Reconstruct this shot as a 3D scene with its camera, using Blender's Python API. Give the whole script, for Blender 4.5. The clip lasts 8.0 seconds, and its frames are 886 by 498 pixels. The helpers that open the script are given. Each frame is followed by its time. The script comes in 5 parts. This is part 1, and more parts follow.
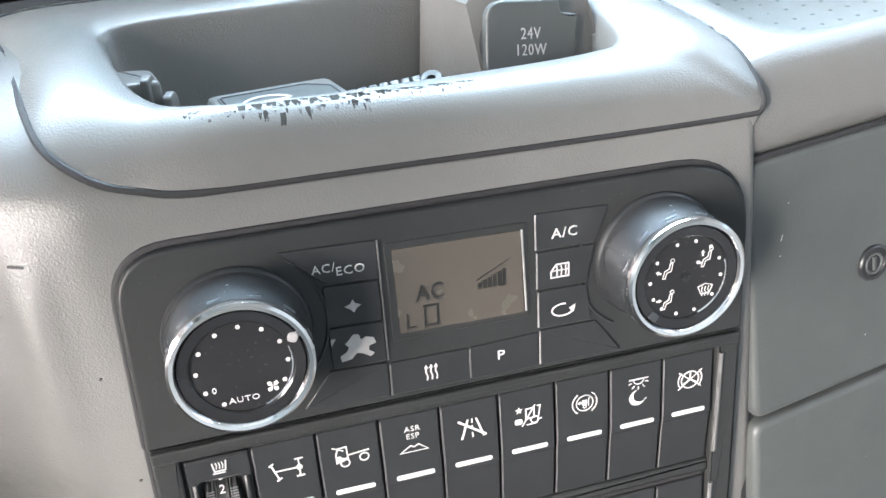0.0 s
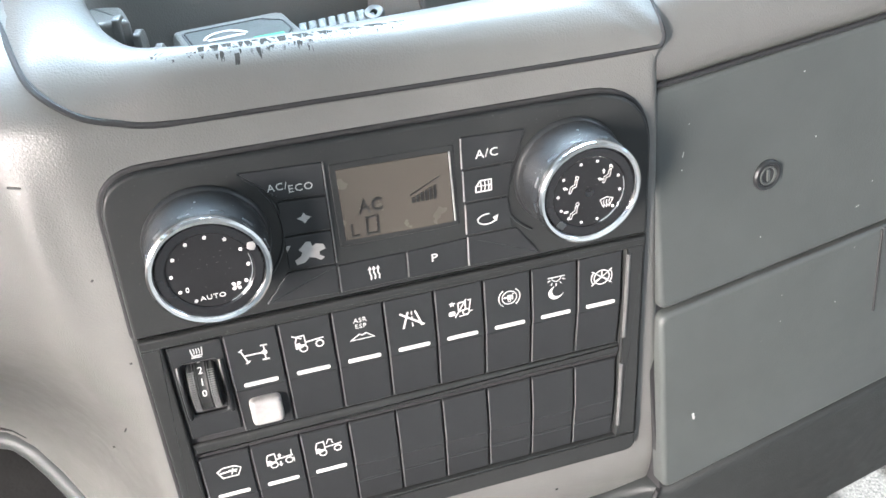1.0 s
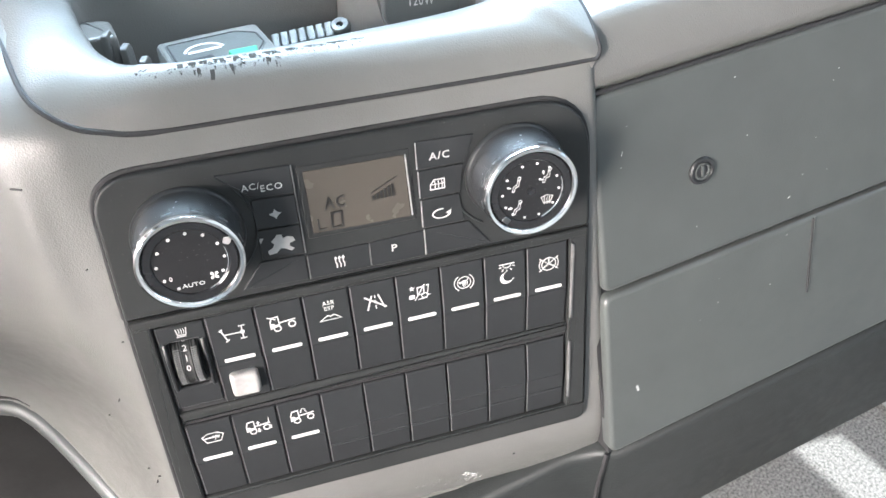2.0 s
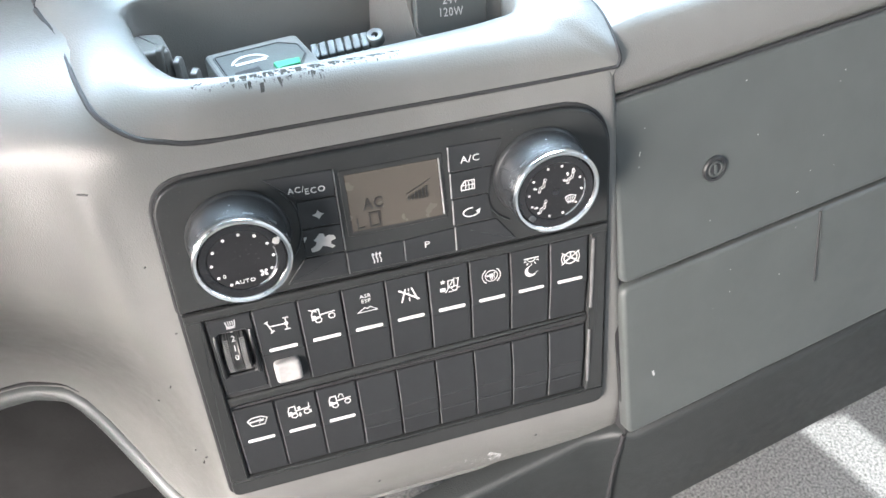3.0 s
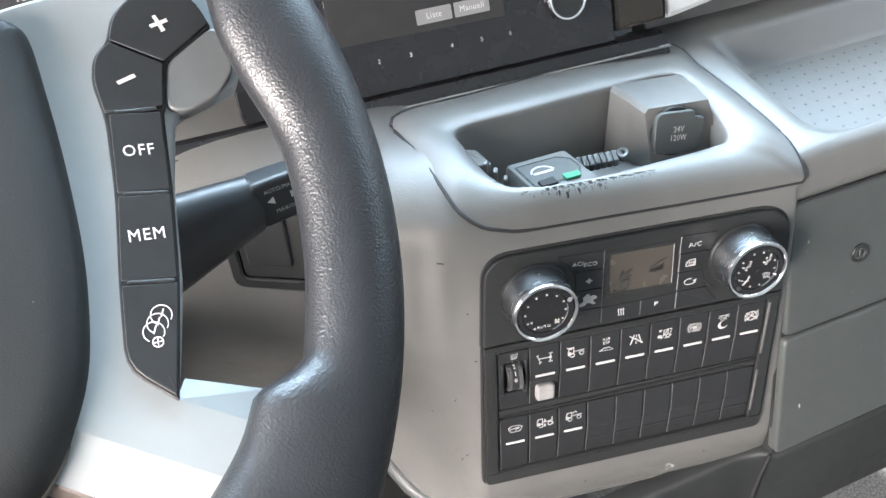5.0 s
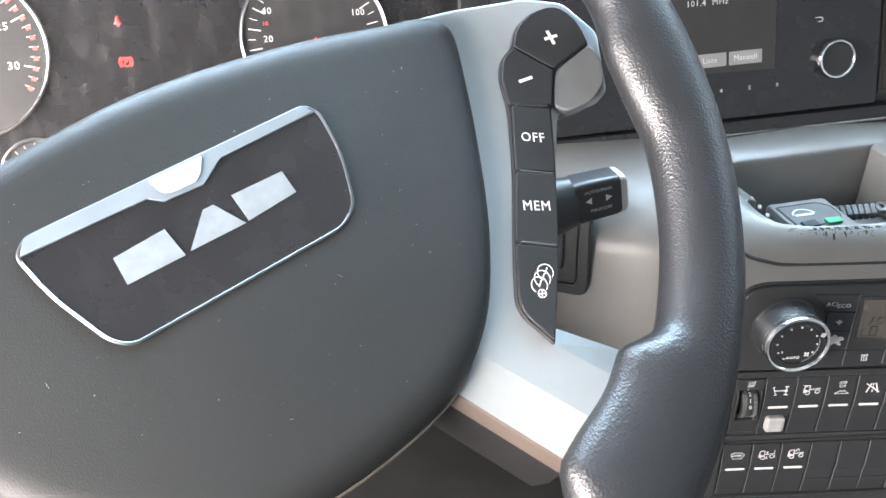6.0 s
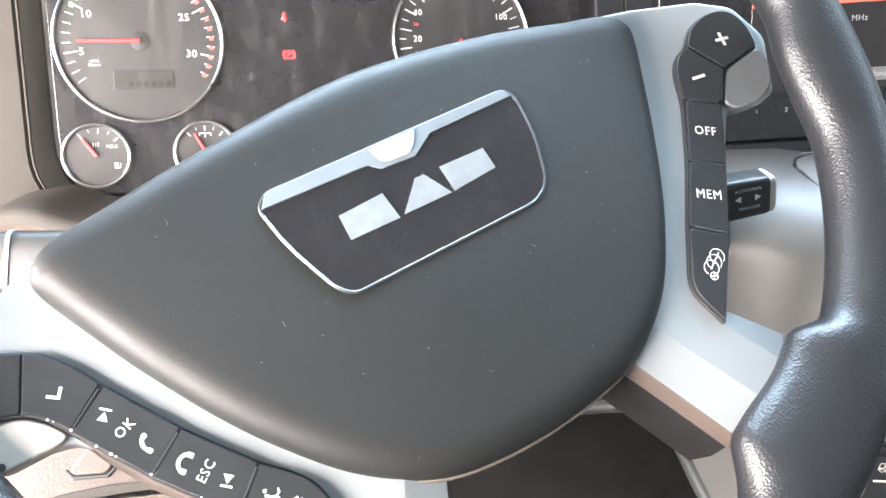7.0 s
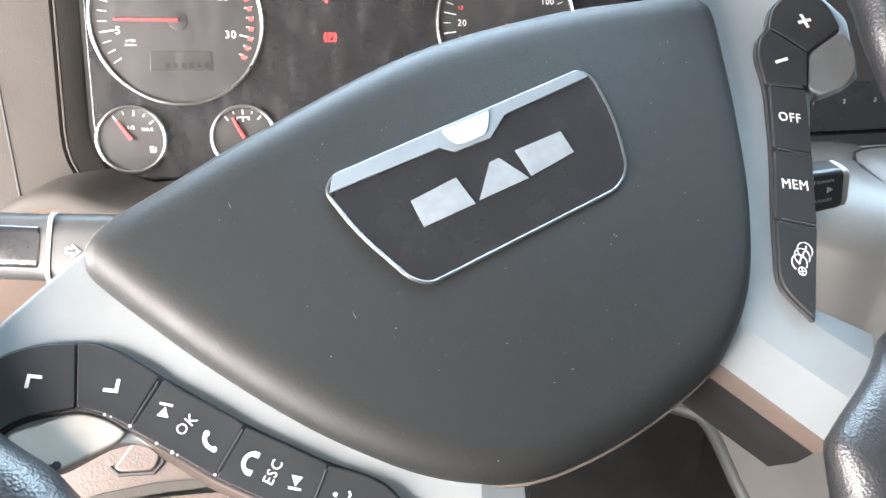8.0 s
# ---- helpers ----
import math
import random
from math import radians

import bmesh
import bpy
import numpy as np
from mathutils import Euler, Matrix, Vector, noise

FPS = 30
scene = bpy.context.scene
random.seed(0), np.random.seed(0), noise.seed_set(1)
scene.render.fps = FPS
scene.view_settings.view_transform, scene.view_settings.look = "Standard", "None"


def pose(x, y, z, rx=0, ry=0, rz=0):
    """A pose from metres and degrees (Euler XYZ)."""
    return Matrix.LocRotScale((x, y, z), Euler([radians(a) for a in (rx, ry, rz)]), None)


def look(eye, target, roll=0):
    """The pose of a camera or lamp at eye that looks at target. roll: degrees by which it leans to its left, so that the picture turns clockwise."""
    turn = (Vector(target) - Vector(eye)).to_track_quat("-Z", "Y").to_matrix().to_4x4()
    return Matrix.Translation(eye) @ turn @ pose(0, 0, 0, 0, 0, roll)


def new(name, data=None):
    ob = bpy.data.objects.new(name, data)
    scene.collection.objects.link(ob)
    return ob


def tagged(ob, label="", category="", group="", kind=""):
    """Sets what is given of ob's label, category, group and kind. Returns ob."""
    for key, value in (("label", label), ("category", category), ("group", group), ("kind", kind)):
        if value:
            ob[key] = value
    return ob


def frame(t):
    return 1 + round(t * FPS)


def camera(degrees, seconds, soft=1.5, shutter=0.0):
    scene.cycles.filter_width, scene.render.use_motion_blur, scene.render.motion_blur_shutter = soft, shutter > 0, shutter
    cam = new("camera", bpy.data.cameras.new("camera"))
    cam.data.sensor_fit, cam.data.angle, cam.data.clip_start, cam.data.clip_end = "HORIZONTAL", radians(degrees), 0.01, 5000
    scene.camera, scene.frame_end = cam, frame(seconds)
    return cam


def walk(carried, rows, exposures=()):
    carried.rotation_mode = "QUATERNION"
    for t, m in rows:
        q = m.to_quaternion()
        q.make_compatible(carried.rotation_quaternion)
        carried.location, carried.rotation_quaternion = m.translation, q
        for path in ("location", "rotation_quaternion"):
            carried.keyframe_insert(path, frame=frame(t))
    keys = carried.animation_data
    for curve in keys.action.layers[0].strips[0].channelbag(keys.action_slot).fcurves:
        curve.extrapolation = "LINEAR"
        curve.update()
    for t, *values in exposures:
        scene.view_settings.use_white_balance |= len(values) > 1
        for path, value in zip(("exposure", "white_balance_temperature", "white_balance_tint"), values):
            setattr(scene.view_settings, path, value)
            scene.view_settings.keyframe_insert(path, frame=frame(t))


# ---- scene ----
cam = camera(57.0, 8.0)
# the fascia's own frame: x along it, y into it, z up it
DASH = Matrix.Translation((0, 0, 0.62)) @ pose(0, 0, 0, 0, 0, -20) @ pose(0, 0, 0, -15, 0, 0) @ pose(0, 0, 0, 0, 3, 0)
PATH = [
    (0, (-0.076, -0.234, 0.192), (0.372, 1.542, -0.609), -3.9),
    (0.5, (-0.069, -0.237, 0.185), (0.354, 1.481, -0.747), -4.1),
    (1, (-0.066, -0.276, 0.218), (0.361, 1.382, -0.815), -4.0),
    (1.2, (-0.058, -0.281, 0.226), (0.374, 1.362, -0.828), -3.7),
    (2.3, (-0.058, -0.313, 0.253), (0.343, 1.296, -0.865), -4.2),
    (2.5, (-0.064, -0.314, 0.257), (0.329, 1.29, -0.871), -4.4),
    (3, (-0.069, -0.321, 0.267), (0.319, 1.277, -0.873), -4.6),
    (3.5, (-0.082, -0.336, 0.294), (0.315, 1.255, -0.851), -4.3),
    (4, (-0.121, -0.369, 0.337), (0.253, 1.239, -0.793), -5.1),
    (4.2, (-0.133, -0.377, 0.345), (0.229, 1.239, -0.776), -5.2),
    (5.3, (-0.26, -0.416, 0.381), (0.047, 1.274, -0.643), -2.3),
    (5.5, (-0.278, -0.427, 0.382), (-0.046, 1.287, -0.621), -1.9),
    (6, (-0.329, -0.452, 0.38), (-0.274, 1.309, -0.566), -0.9),
    (6.3, (-0.347, -0.472, 0.384), (-0.398, 1.303, -0.537), -0.5),
    (6.5, (-0.363, -0.48, 0.379), (-0.435, 1.307, -0.517), -0.1),
    (7, (-0.382, -0.485, 0.376), (-0.477, 1.296, -0.53), 0.0),
    (7.5, (-0.396, -0.489, 0.373), (-0.497, 1.291, -0.534), 0.6),
    (8, (-0.41, -0.469, 0.364), (-0.519, 1.305, -0.552), 0.6),
]
walk(cam, [(t, DASH @ look(eye, target, roll)) for t, eye, target, roll in PATH], [(0, 1.98, 5600, 6), (0.6, 2.14, 5620, 6), (2.4, 2.1, 5620, 6), (4.2, 2.04, 5600, 6), (5.4, 1.38, 5640, 7), (6.5, 1.55, 5640, 8), (8, 1.24, 5640, 7)])

from mathutils.bvhtree import BVHTree

# ---- light ----
world = bpy.data.worlds.new("world")
scene.world = world
world.use_nodes = True
wn = world.node_tree.nodes
sky = wn.new("ShaderNodeTexSky")
sky.sky_type, sky.sun_disc = "NISHITA", False
sky.sun_elevation, sky.sun_rotation = radians(49.5), radians(114)
wn["Background"].inputs["Strength"].default_value = 0.06
world.node_tree.links.new(sky.outputs[0], wn["Background"].inputs["Color"])


def lamp(name, kind, m, energy, color, size=(1, 1)):
    data = bpy.data.lights.new(name, kind)
    data.energy, data.color = energy, color
    if kind == "AREA":
        data.shape, data.size, data.size_y = "RECTANGLE", *size
    ob = new(name, data)
    ob.matrix_world = m
    return ob


sun = lamp("sun", "SUN", look((1.53, -0.54, 1.284), (0.53, -0.10, 0.0)), 5.0, (1.0, 0.93, 0.82))
sun.data.angle = radians(0.5)
lamp("windscreen_sky", "AREA", look((0.2, 0.95, 1.55), (0.0, -0.3, 0.8)), 104, (0.77, 0.90, 0.98), (2.0, 0.75))
lamp("driver_window_sky", "AREA", look((-0.985, -0.05, 0.96), (0.0, 0.1, 0.62)), 60, (1.0, 0.82, 0.69), (0.75, 0.5))
# added weak fill lamp; the passenger wall is closed behind it
lamp("passenger_side_fill", "AREA", look((1.28, -0.1, 1.3), (0.0, 0.0, 0.8)), 4, (0.86, 0.95, 1.0), (0.9, 0.6))


# ---- materials ----
def material(name, color, rough=0.5, metal=0.0, spots=0.12, scale=60.0, grain=0.0, grain_scale=1500.0, cells=False, coat=0.0, glow=0.0, spec=0.5, wear=0.0):
    """A surface with broad stains, fine grain and relief, all at real size (object space in metres)."""
    mat = bpy.data.materials.new(name)
    mat.use_nodes = True
    n, l = mat.node_tree.nodes, mat.node_tree.links
    b = n["Principled BSDF"]
    b.inputs["Roughness"].default_value, b.inputs["Metallic"].default_value = rough, metal
    b.inputs["Coat Weight"].default_value, b.inputs["Coat Roughness"].default_value = coat, 0.08
    b.inputs["Specular IOR Level"].default_value = spec
    tc = n.new("ShaderNodeTexCoord")
    broad = n.new("ShaderNodeTexNoise")
    broad.inputs["Scale"].default_value, broad.inputs["Detail"].default_value = scale, 6
    l.new(tc.outputs["Object"], broad.inputs["Vector"])
    ramp = n.new("ShaderNodeMapRange")
    ramp.inputs["From Min"].default_value, ramp.inputs["From Max"].default_value = 0.3, 0.7
    ramp.inputs["To Min"].default_value, ramp.inputs["To Max"].default_value = 1 - spots, 1 + spots
    l.new(broad.outputs["Fac"], ramp.inputs["Value"])
    mul = n.new("ShaderNodeVectorMath")
    mul.operation = "SCALE"
    mul.inputs[0].default_value = color
    l.new(ramp.outputs[0], mul.inputs["Scale"])
    last = mul.outputs[0]
    if wear:
        dust = n.new("ShaderNodeTexNoise")
        dust.inputs["Scale"].default_value, dust.inputs["Detail"].default_value = 900, 3
        l.new(tc.outputs["Object"], dust.inputs["Vector"])
        pick = n.new("ShaderNodeMapRange")
        pick.inputs["From Min"].default_value, pick.inputs["From Max"].default_value = 0.69, 0.74
        l.new(dust.outputs["Fac"], pick.inputs["Value"])
        amount = n.new("ShaderNodeMath")
        amount.operation = "MULTIPLY"
        amount.inputs[1].default_value = wear
        l.new(pick.outputs[0], amount.inputs[0])
        mix = n.new("ShaderNodeMix")
        mix.data_type = "RGBA"
        mix.inputs["B"].default_value = (0.45, 0.43, 0.4, 1)
        l.new(amount.outputs[0], mix.inputs["Factor"])
        l.new(last, mix.inputs["A"])
        last = mix.outputs["Result"]
    l.new(last, b.inputs["Base Color"])
    rr = n.new("ShaderNodeMapRange")
    rr.inputs["To Min"].default_value, rr.inputs["To Max"].default_value = max(0.02, rough - 0.08), min(1, rough + 0.08)
    fine = n.new("ShaderNodeTexNoise")
    fine.inputs["Scale"].default_value, fine.inputs["Detail"].default_value = scale * 5, 4
    l.new(tc.outputs["Object"], fine.inputs["Vector"])
    l.new(fine.outputs["Fac"], rr.inputs["Value"])
    l.new(rr.outputs[0], b.inputs["Roughness"])
    if grain:
        if cells:
            g = n.new("ShaderNodeTexVoronoi")
            g.feature = "SMOOTH_F1"
            out = g.outputs["Distance"]
        else:
            g = n.new("ShaderNodeTexNoise")
            g.inputs["Detail"].default_value = 3
            out = g.outputs["Fac"]
        g.inputs["Scale"].default_value = grain_scale
        l.new(tc.outputs["Object"], g.inputs["Vector"])
        bump = n.new("ShaderNodeBump")
        bump.inputs["Strength"].default_value, bump.inputs["Distance"].default_value = grain, 0.0006
        l.new(out, bump.inputs["Height"])
        l.new(bump.outputs[0], b.inputs["Normal"])
    if glow:
        b.inputs["Emission Color"].default_value = (*color, 1)
        b.inputs["Emission Strength"].default_value = glow
    return mat


GREY = material("grained_grey_plastic", (0.106, 0.105, 0.100), 0.37, grain=0.22, grain_scale=1600, cells=True, spots=0.08, scale=25)
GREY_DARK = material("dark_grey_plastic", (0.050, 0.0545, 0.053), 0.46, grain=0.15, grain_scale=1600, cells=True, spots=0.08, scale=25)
BLACK = material("matt_black_plastic", (0.019, 0.020, 0.020), 0.42, grain=0.15, grain_scale=2500, spots=0.12, scale=40, wear=0.10, spec=0.24)
BLACK_SOFT = material("satin_black_plastic", (0.017, 0.018, 0.019), 0.38, spec=0.28, grain=0.1, grain_scale=2600, spots=0.12, scale=60)
KNOB = material("knob_face_plastic", (0.012, 0.012, 0.013), 0.4, grain=0.1, grain_scale=2600, spots=0.15, scale=60, spec=0.25, wear=0.12)
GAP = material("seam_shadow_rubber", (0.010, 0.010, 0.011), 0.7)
GLOSS = material("gloss_black_panel", (0.011, 0.011, 0.012), 0.2, spots=0.2, coat=0.15, spec=0.35)
BEZEL = material("satin_chrome_bezel", (0.42, 0.42, 0.41), 0.3, 1.0, spots=0.05)
CHROME = material("chrome", (0.78, 0.78, 0.78), 0.14, 1.0, spots=0.04)
SMOKE = material("smoked_chrome", (0.20, 0.21, 0.22), 0.24, 0.9, spots=0.08)
FRAME = material("satin_metal_frame", (0.12, 0.125, 0.128), 0.36, 0.9, spots=0.06)
SILVER = material("silver_paint", (0.27, 0.29, 0.295), 0.42, 0.4, spots=0.03, grain=0.05, grain_scale=4000)
SILVER_WORN = material("worn_silver_cap", (0.32, 0.31, 0.30), 0.35, 0.3, spots=0.15, scale=180)
LEATHER = material("black_leather", (0.009, 0.0095, 0.0105), 0.38, spec=0.42, grain=0.4, grain_scale=1050, cells=True, spots=0.12, scale=30)
HUB = material("soft_black_airbag_cover", (0.0072, 0.0078, 0.0074), 0.55, spec=0.36, grain=0.13, grain_scale=1700, cells=True, spots=0.07, scale=30, wear=0.05)
WHITE = material("white_print", (0.46, 0.455, 0.44), 0.6, spots=0.04)
MARK = material("flat_grey_mark", (0.13, 0.145, 0.155), 0.5, spots=0.12, scale=150, spec=0.15)
TAB = material("satin_grey_tab", (0.11, 0.115, 0.115), 0.35, 0.2, spots=0.08)
THIN_PALE = material("thin_pale_line", (0.22, 0.22, 0.215), 0.5, spots=0.3, scale=200)
PALE = material("pale_grey_plastic", (0.29, 0.27, 0.24), 0.45, spots=0.08)
COVER = material("pale_silver_cover", (0.62, 0.63, 0.62), 0.38, 0.15, spots=0.04, grain=0.05, grain_scale=3000)
BAND = material("blue_grey_band", (0.115, 0.135, 0.15), 0.5, spots=0.06, spec=0.1)
BADGE = material("pale_badge", (0.25, 0.275, 0.295), 0.5, spots=0.06, spec=0.1)
SHROUD = material("pinkish_brown_shroud", (0.046, 0.036, 0.030), 0.55, grain=0.25, grain_scale=1000, cells=True, spots=0.08, scale=25)
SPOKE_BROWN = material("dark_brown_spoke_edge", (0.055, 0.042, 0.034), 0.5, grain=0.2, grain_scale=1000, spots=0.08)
DARKDASH = material("charcoal_dash_plastic", (0.016, 0.018, 0.018), 0.5, spec=0.3, grain=0.3, grain_scale=1100, cells=True, spots=0.08, scale=25)
DULL_GREY = material("dull_grey_plastic", (0.085, 0.085, 0.085), 0.4, spots=0.3, scale=150)
SPECK = material("pale_scratch", (0.22, 0.22, 0.21), 0.6)
HUBEDGE = material("brown_edge_highlight", (0.10, 0.086, 0.067), 0.6, spots=0.3, scale=100)
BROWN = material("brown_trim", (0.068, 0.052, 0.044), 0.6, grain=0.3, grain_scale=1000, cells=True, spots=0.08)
DULL = material("grey_print", (0.34, 0.34, 0.34), 0.6, spots=0.05)
PEEL = material("bare_light_plastic", (0.33, 0.32, 0.31), 0.6, spots=0.08, scale=300)
LCD = material("brown_lcd_glass", (0.058, 0.052, 0.044), 0.25, spec=0.25, spots=0.03, scale=20)
LCD_INK = material("lcd_segments", (0.006, 0.006, 0.005), 0.4)
LCD_GHOST = material("odometer_lcd", (0.020, 0.019, 0.018), 0.35)
RED = material("red_warning_light", (0.50, 0.04, 0.04), 0.5, glow=0.1)
REDMARK = material("red_dial_mark", (0.55, 0.05, 0.04), 0.6)
GREENMARK = material("green_dial_mark", (0.10, 0.42, 0.10), 0.6)
NEEDLE = material("red_needle", (0.50, 0.03, 0.03), 0.45, glow=0.06)
DIAL = material("dial_face", (0.012, 0.012, 0.012), 0.5, spots=0.15)
SCREEN = material("lcd_screen", (0.020, 0.018, 0.017), 0.2, spots=0.1)
SCREEN_RED = material("screen_red_bar", (0.70, 0.10, 0.06), 0.5, glow=0.5)
BUTTON_GREY = material("screen_grey_button", (0.16, 0.155, 0.15), 0.4, glow=0.15)
GREENKEY = material("green_key", (0.03, 0.20, 0.10), 0.45)
CARPET = material("grey_speckled_carpet", (0.10, 0.098, 0.095), 0.95, spots=0.6, scale=300, grain=1.0, grain_scale=700)
COWL = material("brown_grey_cowl", (0.030, 0.028, 0.025), 0.75, spec=0.1, grain=0.2, grain_scale=1100, cells=True, spots=0.08, scale=25)
# rubber floor mat, and near-black sheets that stand in for shade
MAT_SHADE = material("black_mat_and_shade", (0.008, 0.008, 0.008), 0.85, spec=0.15, grain=0.6, grain_scale=300, spots=0.3, scale=20)
BEIGE = material("beige_trim", (0.33, 0.27, 0.215), 0.7, grain=0.3, grain_scale=900, spots=0.06, scale=20)
LINING = material("beige_cab_lining", (0.15, 0.14, 0.13), 0.85, grain=0.3, grain_scale=500, spots=0.06, scale=8)


def dusty():
    """A clear pane with wiped streaks of dust."""
    mat = material("dusty_clear_cover", (0.62, 0.60, 0.57), 0.35, spots=0.05, spec=0.15)
    n, l = mat.node_tree.nodes, mat.node_tree.links
    tc, mp, nz, mr = n.new("ShaderNodeTexCoord"), n.new("ShaderNodeMapping"), n.new("ShaderNodeTexNoise"), n.new("ShaderNodeMapRange")
    mp.inputs["Scale"].default_value, mp.inputs["Rotation"].default_value = (95, 24, 1), (0, 0, -0.4)
    nz.inputs["Scale"].default_value, nz.inputs["Detail"].default_value, nz.inputs["Distortion"].default_value = 1.0, 6, 0.6
    mr.inputs["From Min"].default_value, mr.inputs["From Max"].default_value = 0.5, 0.85
    mr.inputs["To Min"].default_value, mr.inputs["To Max"].default_value = 0.004, 0.022
    l.new(tc.outputs["Object"], mp.inputs["Vector"]), l.new(mp.outputs[0], nz.inputs["Vector"])
    l.new(nz.outputs["Fac"], mr.inputs["Value"]), l.new(mr.outputs[0], n["Principled BSDF"].inputs["Alpha"])
    return mat


DUSTY = dusty()


# ---- building ----
def thing(name, label, category, m, kind="", group=""):
    """An Empty at the pose m, to which the parts of one thing belong."""
    ob = new(name)
    ob.empty_display_size = 0.02
    ob.matrix_world = m
    return tagged(ob, label, category, group, kind)


def mesh_of(name, bm, mat, sharp=32):
    """Millimetres to metres, smooth but for sharp edges."""
    bmesh.ops.remove_doubles(bm, verts=bm.verts, dist=0.0005)
    bmesh.ops.recalc_face_normals(bm, faces=bm.faces)
    for f in bm.faces:
        f.smooth = len(f.verts) < 9
    for e in bm.edges:
        e.smooth = len(e.link_faces) == 2 and e.calc_face_angle(3.0) < radians(sharp)
    bm.transform(Matrix.Scale(0.001, 4))
    me = bpy.data.meshes.new(name)
    bm.to_mesh(me)
    bm.free()
    me.materials.append(mat)
    return me


def part(name, bm, mat, parent, label="", m=None, sharp=32):
    ob = new(name, mesh_of(name, bm, mat, sharp))
    ob.parent = parent
    if m is not None:
        ob.matrix_local = m
    return tagged(ob, label)


def at(x, y, z=0.0, rx=0, ry=0, rz=0):
    """A pose in millimetres and degrees."""
    return pose(x / 1000, y / 1000, z / 1000, rx, ry, rz)


def solid(name, bm, mat, label, category, m, kind="", group="", sharp=32):
    """A thing of one mesh."""
    ob = new(name, mesh_of(name, bm, mat, sharp))
    ob.matrix_world = m
    return tagged(ob, label, category, group, kind)


def join(*bms):
    out = bmesh.new()
    for b in bms:
        me = bpy.data.meshes.new("tmp")
        b.to_mesh(me)
        b.free()
        out.from_mesh(me)
        bpy.data.meshes.remove(me)
    return out


def moved(bm, m4):
    bm.transform(m4)
    return bm


def mm(x, y, z=0.0, rx=0, ry=0, rz=0):
    return Matrix.Translation((x, y, z)) @ pose(0, 0, 0, rx, ry, rz)


def loft(loops, close=True, cap0=False, cap1=False):
    """Skin over loops of equal length."""
    bm = bmesh.new()
    rows = [[bm.verts.new(p) for p in lp] for lp in loops]
    n = len(rows[0])
    for a, b in zip(rows, rows[1:]):
        for i in range(n if close else n - 1):
            j = (i + 1) % n
            bm.faces.new((a[i], a[j], b[j], b[i]))
    if cap0:
        bm.faces.new(rows[0][::-1])
    if cap1:
        bm.faces.new(rows[-1])
    return bm


def offset(pts, d):
    """Outline moved outwards by d (counter-clockwise points)."""
    out, n = [], len(pts)
    for i in range(n):
        a, b, c = (Vector(pts[k % n][:2]) for k in (i - 1, i, i + 1))
        e, f = (b - a), (c - b)
        if e.length < 1e-6 or f.length < 1e-6:
            out.append((b.x, b.y))
            continue
        e.normalize(), f.normalize()
        n1, n2 = Vector((e.y, -e.x)), Vector((f.y, -f.x))
        k = n1 + n2
        k = k / max(0.35, k.length_squared / 2) if k.length > 1e-6 else n1
        out.append((b.x + k.x * d, b.y + k.y * d))
    for _ in range(4 if d < 0 else 0):
        for i in range(n):
            j = (i + 1) % n
            if (out[j][0] - out[i][0]) * (pts[j][0] - pts[i][0]) + (out[j][1] - out[i][1]) * (pts[j][1] - pts[i][1]) < 0:
                out[i] = out[j] = ((out[i][0] + out[j][0]) / 2, (out[i][1] + out[j][1]) / 2)
    return out


def area(pts):
    return sum(a[0] * b[1] - b[0] * a[1] for a, b in zip(pts, pts[1:] + pts[:1])) / 2


def ccw(pts):
    return list(pts) if area(list(pts)) > 0 else list(pts)[::-1]


def rounded(pts, r, seg=4):
    """Outline with its corners rounded by r (a number, or one a corner)."""
    out, n = [], len(pts)
    for i in range(n):
        rad = r[i] if isinstance(r, (list, tuple)) else r
        a, b, c = (Vector(pts[k % n][:2]) for k in (i - 1, i, i + 1))
        e, f = (a - b), (c - b)
        t = min(rad, e.length * 0.49, f.length * 0.49)
        if t < 0.01:
            out.append((b.x, b.y))
            continue
        p, q = b + e.normalized() * t, b + f.normalized() * t
        for k in range(seg + 1):
            s = k / seg
            w = p * (1 - s) ** 2 + b * 2 * s * (1 - s) + q * s * s
            out.append((w.x, w.y))
    return out


def rect(w, h, x=0.0, y=0.0):
    return [(x - w / 2, y - h / 2), (x + w / 2, y - h / 2), (x + w / 2, y + h / 2), (x - w / 2, y + h / 2)]


def circle(r, n=40, x=0.0, y=0.0, a0=0.0):
    return [(x + r * math.cos(a0 + 2 * math.pi * k / n), y + r * math.sin(a0 + 2 * math.pi * k / n)) for k in range(n)]


def cut_up(bm, step):
    """Cuts broad faces into strips, so that no long slivers arise."""
    xs, ys = [v.co.x for v in bm.verts], [v.co.y for v in bm.verts]
    for axis, lo, hi in ((0, min(xs), max(xs)), (1, min(ys), max(ys))):
        n = int((hi - lo) / step)
        for k in range(1, n + 1):
            no = [0, 0, 0]
            no[axis] = 1
            bmesh.ops.bisect_plane(bm, geom=bm.verts[:] + bm.edges[:] + bm.faces[:], plane_co=[v * (lo + (hi - lo) * k / (n + 1)) for v in no], plane_no=no)
    return bm


